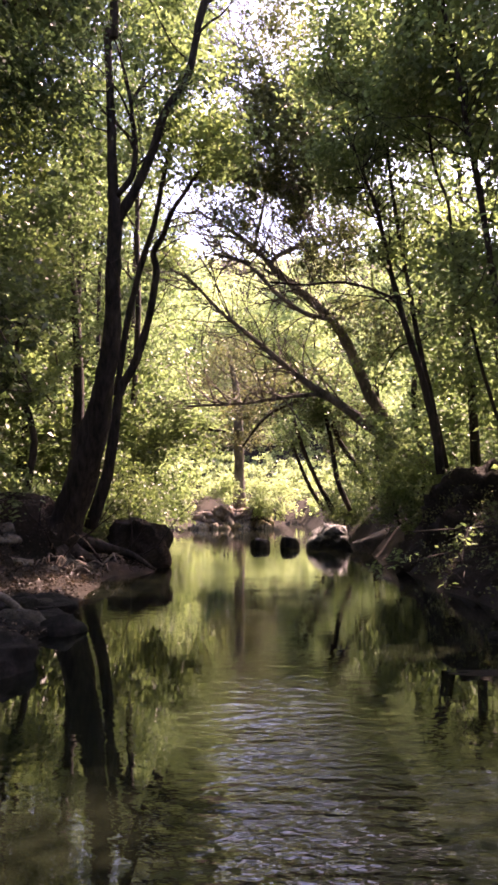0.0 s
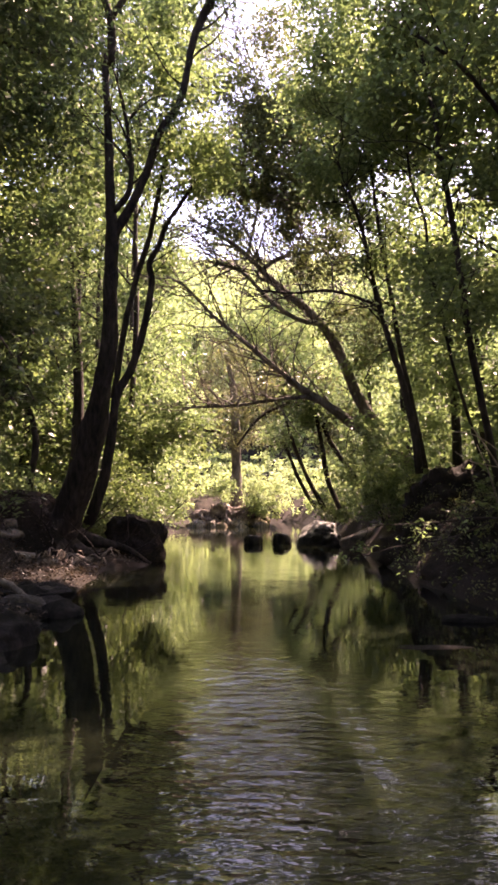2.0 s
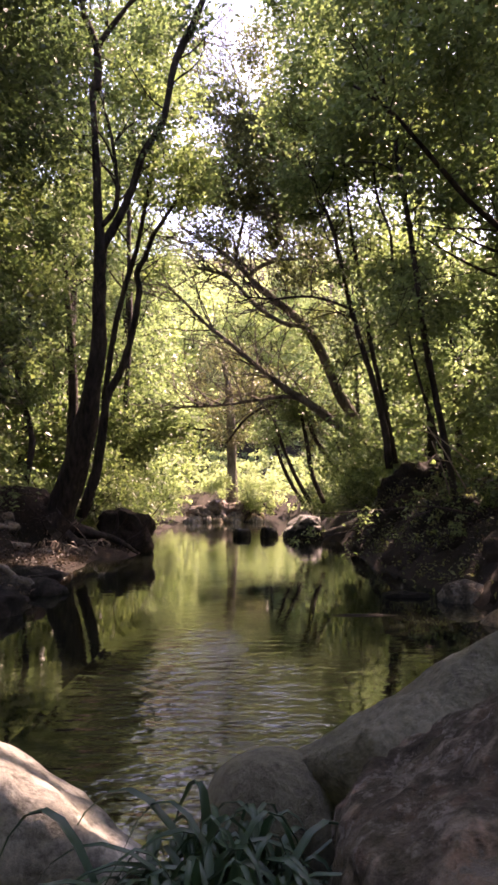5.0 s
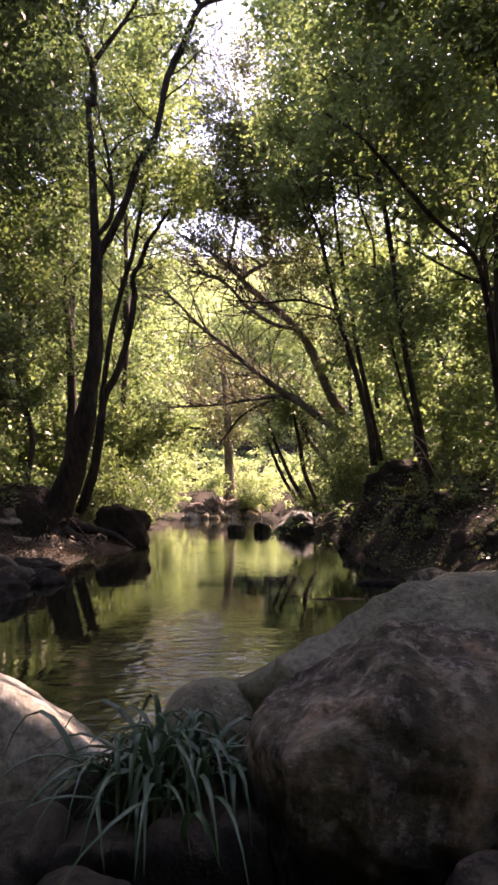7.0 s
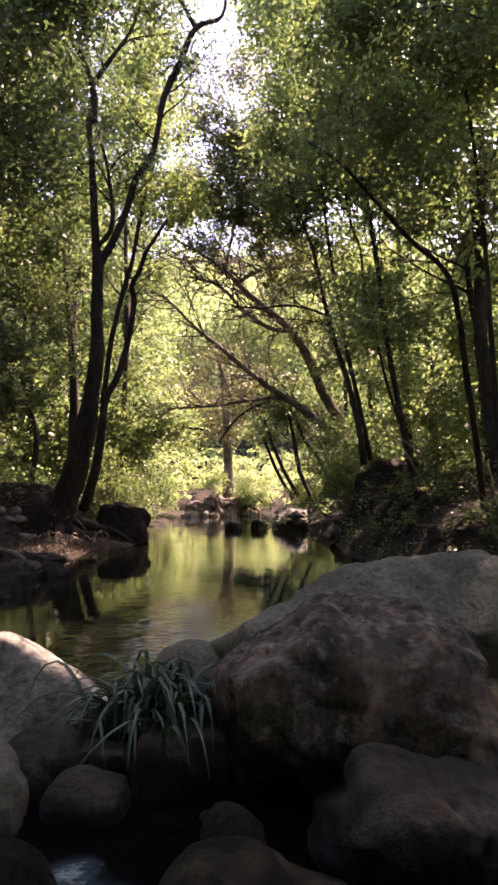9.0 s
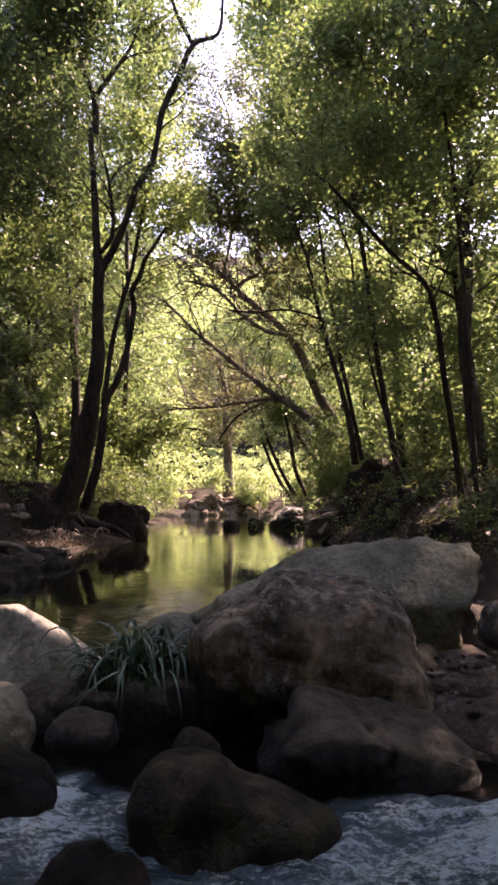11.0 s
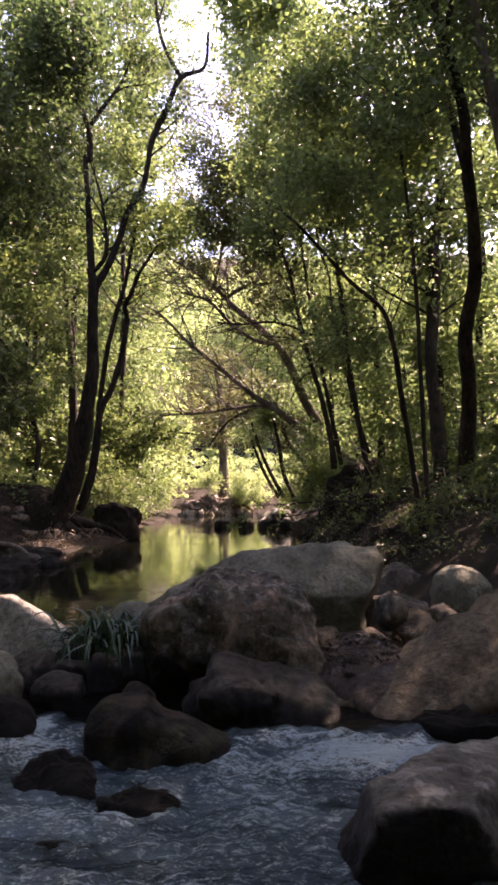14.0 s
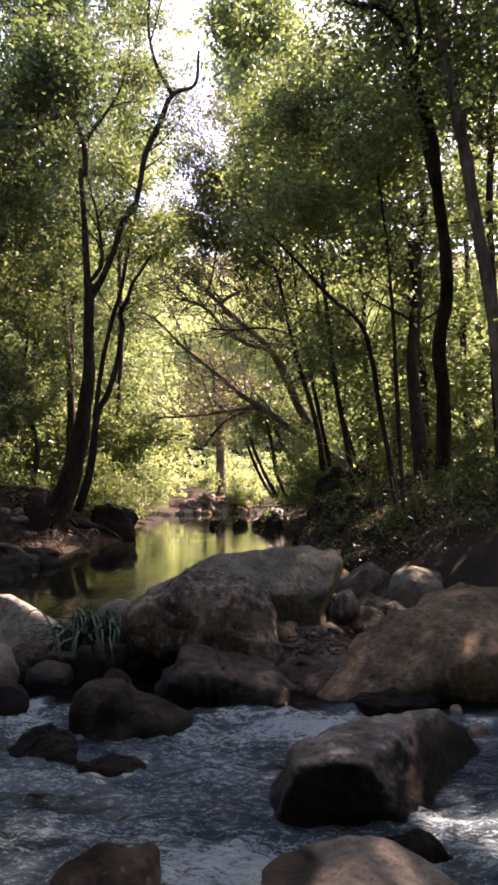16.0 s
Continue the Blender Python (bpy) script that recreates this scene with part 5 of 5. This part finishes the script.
# ---- far end of the pond ----
rock("islet", -1.1, 34.0, (1.9, 1.3), 1.05, -0.5, "low earthen islet with stones and roots", EARTH_PINK, 55, ((0, 0, 1, 0.6), (0, -1, 0.6, 0.6)), 5, 0.5, 0.2, category="islet", sub=5)
for i in range(34):
    x, y, r = rs.uniform(-3.0, 0.8), rs.uniform(32.4, 33.7), 0.09 + 0.34 * rs.random() ** 2.2
    z = 0.05 + 0.75 * (y - 32.4) / 1.3 * rs.uniform(0.3, 1.0)
    rock("stone", x, y, (r * rs.uniform(1.0, 1.7), r), z + r * 0.5, z - r - 0.2, "pinkish stone on the islet", ROCK_PINK if i % 3 else ROCK_BROWN, 500 + i, (), 6, 0.3, sub=3, group="islet stones")
tree("tree", [[(-0.55, 34.5, 0.9, 0.36), (-0.56, 34.5, 2.4, 0.29), (-0.58, 34.5, 4.1, 0.27), (-0.62, 34.5, 5.8, 0.24), (-0.8, 34.5, 7.8, 0.17), (-1.2, 34.5, 9.5, 0.1)]],
     [(-0.8, 33.5, 7.4, 2.6, 2.0, 2.4, 170), (-0.5, 33.5, 5.0, 2.2, 1.5, 0.9, 60)], "grey tree with drooping foliage at the pond's end", LEAF_DRY, BARK_GREY, 56, 0.13, 60, 0.55)
tree("tree", [[(2.56, 20.00, 1.05, 0.078), (2.05, 20.00, 2.00, 0.070), (1.62, 20.00, 3.05, 0.061), (1.36, 20.00, 3.93, 0.044)]], [(1.3, 20.0, 4.2, 0.7, 0.7, 0.7, 18)], "thin leaning sapling at the water", LEAF_LIGHT, BARK, 57)
tree("tree", [[(2.85, 18.50, 1.06, 0.073), (2.50, 18.50, 1.94, 0.073), (2.35, 18.50, 2.91, 0.064), (2.17, 18.50, 3.89, 0.048)]], [(2.3, 18.5, 4.2, 0.8, 0.7, 0.8, 22)], "thin upright sapling at the water", LEAF_LIGHT, BARK, 58)
tree("tree", [[(2.41, 21.00, 1.04, 0.073), (1.87, 21.00, 1.94, 0.064), (1.33, 21.00, 3.32, 0.046)]], [(1.3, 21.0, 3.6, 0.6, 0.6, 0.6, 14)], "thin leaning sapling at the water", LEAF_LIGHT, BARK, 59)
tree("tree", [[(-3.68, 19.00, 1.96, 0.099), (-3.03, 19.00, 2.79, 0.091), (-2.37, 19.00, 3.29, 0.074), (-1.54, 19.00, 3.46, 0.058), (-0.71, 19.00, 3.38, 0.041)]], [(-2.2, 19.0, 3.9, 1.3, 1.0, 0.9, 50), (-3.4, 19.0, 3.2, 1.0, 1.0, 1.0, 40)], "low tree arching over the pond", LEAF_LIGHT, BARK, 60)
tree("tree", [[(3.52, 19.50, 1.98, 0.068), (2.69, 19.50, 3.17, 0.076), (2.27, 19.50, 4.21, 0.068), (1.33, 19.50, 4.29, 0.059), (0.47, 19.50, 3.86, 0.042), (-0.21, 19.50, 3.00, 0.034)]], [(1.6, 19.5, 4.6, 1.2, 1.0, 0.7, 36), (3.0, 19.5, 3.6, 1.0, 1.0, 1.0, 40)], "low tree arching over the pond", LEAF_DRY, BARK, 61)

# ---- trees reaching over from the near banks ----
tree("tree", [[(-5.2, 5.0, 0.8, 0.16), (-5.0, 5.1, 3.0, 0.14), (-4.6, 5.3, 5.2, 0.12), (-3.8, 5.6, 6.8, 0.09), (-2.8, 5.7, 7.6, 0.05), (-1.9, 5.8, 7.7, 0.025)],
              [(-4.6, 5.3, 5.2, 0.09), (-4.0, 5.9, 6.2, 0.07), (-3.2, 6.4, 6.7, 0.04), (-2.3, 6.6, 6.6, 0.02)],
              [(-4.8, 5.2, 4.2, 0.08), (-4.1, 6.0, 4.6, 0.05), (-3.2, 6.8, 4.2, 0.03), (-2.7, 7.1, 3.6, 0.015)]],
     [(-2.6, 5.9, 7.0, 1.2, 1.1, 0.9, 80), (-3.6, 6.2, 6.2, 1.0, 1.0, 0.8, 50), (-2.2, 5.8, 8.9, 1.3, 1.0, 0.7, 50), (-3.0, 7.0, 3.5, 0.55, 0.5, 0.45, 22), (-4.2, 5.4, 8.0, 1.2, 1.2, 1.2, 60), (-1.8, 5.7, 8.5, 0.9, 1.0, 0.8, 50), (-2.9, 5.4, 7.9, 0.8, 0.9, 0.7, 40)],
     "dark tree reaching over the pond from the bank", LEAF_DARK, BARK, 62, 0.1, 105)

# ---- woods on both sides and behind ----
LEFT_WOOD = [(-3.5, 20.0, 21.5), (-5.2, 19.4, 20.5), (-4.6, 24.0, 17), (-6.2, 17.5, 13), (-8.5, 14.0, 14), (-5.4, 21.5, 13), (-9.5, 20.5, 15), (-4.8, 26.0, 13), (-7.6, 27.0, 15), (-6.6, 11.2, 13), (-8.8, 8.0, 13), (-12, 16, 16), (-12, 25, 17), (-5.6, 31, 14), (-7.4, 16.0, 9), (-5.0, 18.6, 8)]
for i, (x, y, h) in enumerate(LEFT_WOOD):
    wild_tree(x, y, h, LEAF_LIGHT if i % 3 == 2 else LEAF_MID, "leafy sunlit tree in the woods", 100 + i, count=240 if h > 18 else 165, crown_from=0.08, wide=2.0, size=0.165)
RIGHT_WOOD = [(5.4, 15.5, 12), (7.6, 12.5, 11), (5.4, 20.5, 10), (8.4, 18.0, 10), (4.8, 25.0, 11), (9.0, 26.0, 9), (8.6, 8.0, 11), (7.2, 4.5, 11), (11.5, 13, 10), (12, 21, 9), (8.4, 0.6, 11), (5.2, 30, 6), (6.4, 16.5, 7), (6.2, 11.0, 8), (7.0, 22.0, 8), (11, 31, 7)]
for i, (x, y, h) in enumerate(RIGHT_WOOD):
    wild_tree(x, y, h, LEAF_LIGHT, "leafy tree in the shaded woods", 130 + i, count=150 if y < 12.6 else 84, crown_from=0.08, wide=1.9, size=0.16)
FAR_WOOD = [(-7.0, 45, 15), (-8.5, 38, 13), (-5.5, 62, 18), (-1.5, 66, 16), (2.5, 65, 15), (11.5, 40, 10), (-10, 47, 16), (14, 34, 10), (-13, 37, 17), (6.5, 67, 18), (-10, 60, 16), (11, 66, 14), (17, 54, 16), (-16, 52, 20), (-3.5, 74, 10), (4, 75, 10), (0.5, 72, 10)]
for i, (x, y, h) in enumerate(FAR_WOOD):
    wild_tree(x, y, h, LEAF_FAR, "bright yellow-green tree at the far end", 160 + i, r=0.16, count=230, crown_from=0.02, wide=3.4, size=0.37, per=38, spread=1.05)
# unseen trees, placed to keep sky light off the boulders' near faces
UNSEEN_WOOD = [(-2, -10, 14), (2, -11, 15), (5.5, -10, 14), (-5.5, -6, 13), (-4.0, -13, 11), (0.0, -14, 12), (3.5, -13.5, 11), (7.5, -12, 11), (11, -6, 12), (-8.0, -8, 12), (-8.0, -2, 12), (-7.5, 3, 12), (11, -1, 11)]
for i, (x, y, h) in enumerate(UNSEEN_WOOD):
    wild_tree(x, y, h, LEAF_MID, "unseen leafy tree that blocks the sky's light", 190 + i, count=230, crown_from=0.03, wide=3.2, size=0.42, per=32, spread=0.8)
# mostly unseen trees, added to keep the sun off the stream and rocks
RIGHT_SHADE_TREES = [(6.6, 7.4, 10.5), (7.4, -1.4, 11), (8.6, 1.8, 12), (7.7, 2.3, 11), (8.0, -4.0, 11)]
for i, (x, y, h) in enumerate(RIGHT_SHADE_TREES):
    wild_tree(x, y, h, LEAF_LIGHT, "leafy tree added to shade the stream", 250 + i, count=110, crown_from=0.45, wide=2.0, size=0.15, per=75, spread=0.6)
# unseen crowns hung overhead to cut the light on the rocks
OVERHEAD_BLOCKERS = [(-3.6, -7.5, 11.5, (0.2, 0.1)), (5.8, -7.5, 11.5, (-0.1, 0.1))]
for i, (x, y, h, lean) in enumerate(OVERHEAD_BLOCKERS):
    wild_tree(x, y, h, LEAF_MID, "unseen tall tree added overhead to block sky light", 230 + i, lean=lean, count=170, crown_from=0.72, wide=3.0, size=0.26, per=50, spread=0.75)


def undergrowth(name, x0, x1, y0, y1, n, leaf, label, seed, tall=1.0, size=0.13, per=42, low=0.35):
    rng = np.random.default_rng(seed)
    cs = []
    for x, y in zip(rng.uniform(x0, x1, n), rng.uniform(y0, y1, n)):
        g = ground_z(x, y)
        if g > low and noise.noise(Vector((x * 0.7, y * 0.7, 9))) > -0.25:
            cs.append((x, y, g + tall * rng.random() ** 1.6))
    ob = quads_object(name, leaves(cs, 0.3 if size < 0.4 else 1.1, per, size, rng, slim=0.55), leaf)
    return tagged(ob, label, "undergrowth", kind="stuff")


# lighter leaves on the sunlit bank than the shaded: the light is painted in
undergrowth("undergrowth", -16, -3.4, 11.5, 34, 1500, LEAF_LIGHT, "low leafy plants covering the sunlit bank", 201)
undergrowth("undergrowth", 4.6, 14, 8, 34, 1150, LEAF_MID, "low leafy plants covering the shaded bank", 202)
# dark plants added over this bank to deepen its shade
undergrowth("undergrowth", 3.9, 7.5, 3.2, 9.5, 120, LEAF_DARK, "dark leafy plants at the foot of the trees", 204, 0.55, 0.1, 45)
undergrowth("undergrowth", 2.8, 5.2, 2.0, 12.5, 220, LEAF_OLIVE, "dark ivy and small plants clothing the shaded bank", 209, 0.22, 0.06, 30, 0.06)
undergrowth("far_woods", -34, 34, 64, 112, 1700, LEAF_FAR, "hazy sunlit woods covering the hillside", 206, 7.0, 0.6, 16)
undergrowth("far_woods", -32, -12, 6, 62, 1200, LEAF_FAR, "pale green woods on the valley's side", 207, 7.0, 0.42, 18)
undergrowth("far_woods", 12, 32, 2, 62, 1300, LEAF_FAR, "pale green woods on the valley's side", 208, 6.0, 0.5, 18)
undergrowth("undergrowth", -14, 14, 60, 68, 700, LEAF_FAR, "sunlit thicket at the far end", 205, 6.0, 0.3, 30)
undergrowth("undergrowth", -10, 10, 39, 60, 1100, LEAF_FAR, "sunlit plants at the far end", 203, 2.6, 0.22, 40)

# ---- bushes ----
shrub("shrub", (-3.0, 15.3, 0.2), [(-3.0, 15.2, 0.9, 0.9, 0.9, 0.75, 70), (-2.6, 16.4, 1.0, 0.9, 0.8, 0.8, 60), (-3.6, 16.0, 1.8, 1.0, 0.9, 0.8, 50)], "green bush hanging over the water", LEAF_MID, 71)
shrub("shrub", (-5.2, 14.0, 1.0), [(-5.2, 13.6, 1.5, 0.9, 0.7, 0.6, 50)], "bright green bush on the bank", LEAF_LIGHT, 72)
shrub("shrub", (-3.2, 21.5, 0.2), [(-3.0, 21.4, 1.2, 1.1, 1.0, 1.1, 80), (-3.2, 24.0, 1.4, 1.0, 1.0, 1.3, 60)], "green bush by the pond", LEAF_MID, 73, 0.09)
shrub("shrub", (3.6, 14.6, 0.8), [(3.6, 14.4, 1.5, 0.9, 0.9, 0.9, 70), (3.2, 15.6, 2.2, 0.9, 0.9, 0.9, 50)], "leafy bush on the shaded bank", LEAF_LIGHT, 74)
shrub("shrub", (2.9, 20.4, 0.5), [(2.7, 20.2, 0.9, 0.7, 0.9, 0.5, 50), (3.2, 22.0, 1.2, 0.7, 0.8, 0.6, 40)], "leafy low bush at the water's edge", LEAF_MID, 78)
shrub("shrub", (1.8, 33, 0.4), [(1.2, 33, 1.6, 1.4, 1.0, 1.2, 70), (-0.4, 33.0, 1.9, 1.6, 0.8, 0.7, 50)], "yellow-green bush at the far shore", LEAF_FAR, 76, 0.12)


# ---- sedge ----
def sedge(at, seed, blades=215):
    rng = np.random.default_rng(seed)
    root = empty("sedge", at, "tuft of long dark green arching sedge blades", "grass tuft")
    for i in range(blades):
        th, out = rng.uniform(0, 6.28) + 0.5 * math.sin(i), rng.uniform(0.04, 0.5) * rng.choice((1.0, 1.0, 0.5))
        rise, w = rng.uniform(0.12, 0.37) * rng.choice((1.0, 0.8, 0.6)), rng.uniform(0.005, 0.012)
        b = np.array((rng.normal(0, 0.09), rng.normal(0, 0.07), 0))
        d, s = np.array((math.cos(th), math.sin(th), 0)), np.array((-math.sin(th), math.cos(th), 0))
        kink = rng.normal(0, 0.11)
        v, f = [], []
        for k, u in enumerate(np.linspace(0, 1, 8)):
            c = b + d * out * u + s * kink * u * u + np.array((0, 0, rise * (2.4 * u - 1.9 * u * u) - 0.12 * u ** 4))
            h = w * (1 - u ** 2.2) * (0.6 + 0.8 * min(1.0, 3 * u)) + 0.0005
            v += [tuple(c - s * h), tuple(c - np.array((0, 0, h * 0.7))), tuple(c + s * h)]
            if k:
                f += [(3 * k - 3, 3 * k - 2, 3 * k + 1, 3 * k), (3 * k - 2, 3 * k - 1, 3 * k + 2, 3 * k + 1)]
        mesh_object("blade", v, f, GRASS, root)
    return root


sedge((0.66, -0.02, 0.13), 81)


# ---- dead leaves on the banks ----
def litter(x0, x1, y0, y1, n, label, seed):
    rng = np.random.default_rng(seed)
    cs = []
    for x, y in zip(rng.uniform(x0, x1, n), rng.uniform(y0, y1, n)):
        g = ground_z(x, y)
        if g > 0.03:
            cs.append((x, y, g + 0.02))
    ob = quads_object("leaf_litter", leaves(cs, 0.1, 8, 0.055, rng, 0.1), LITTER)
    return tagged(ob, label, "leaf litter", kind="stuff")


litter(-5.5, -1.7, 3.5, 14, 2600, "brown dead leaves and flood litter on the shore", 701)
litter(3.3, 6.0, 4, 14, 900, "brown dead leaves on the shaded bank", 702)
rg = np.random.default_rng(703)
flecks = [(x, y, 0.1 + 0.06 * rg.random()) for x, y in zip(rg.uniform(2.05, 2.8, 90), rg.uniform(-0.5, 0.5, 90))]
tagged(quads_object("leaf_litter", leaves(flecks, 0.05, 3, 0.04, rg, 0.1), LITTER), "dead leaves caught between the boulders", "leaf litter", kind="stuff")
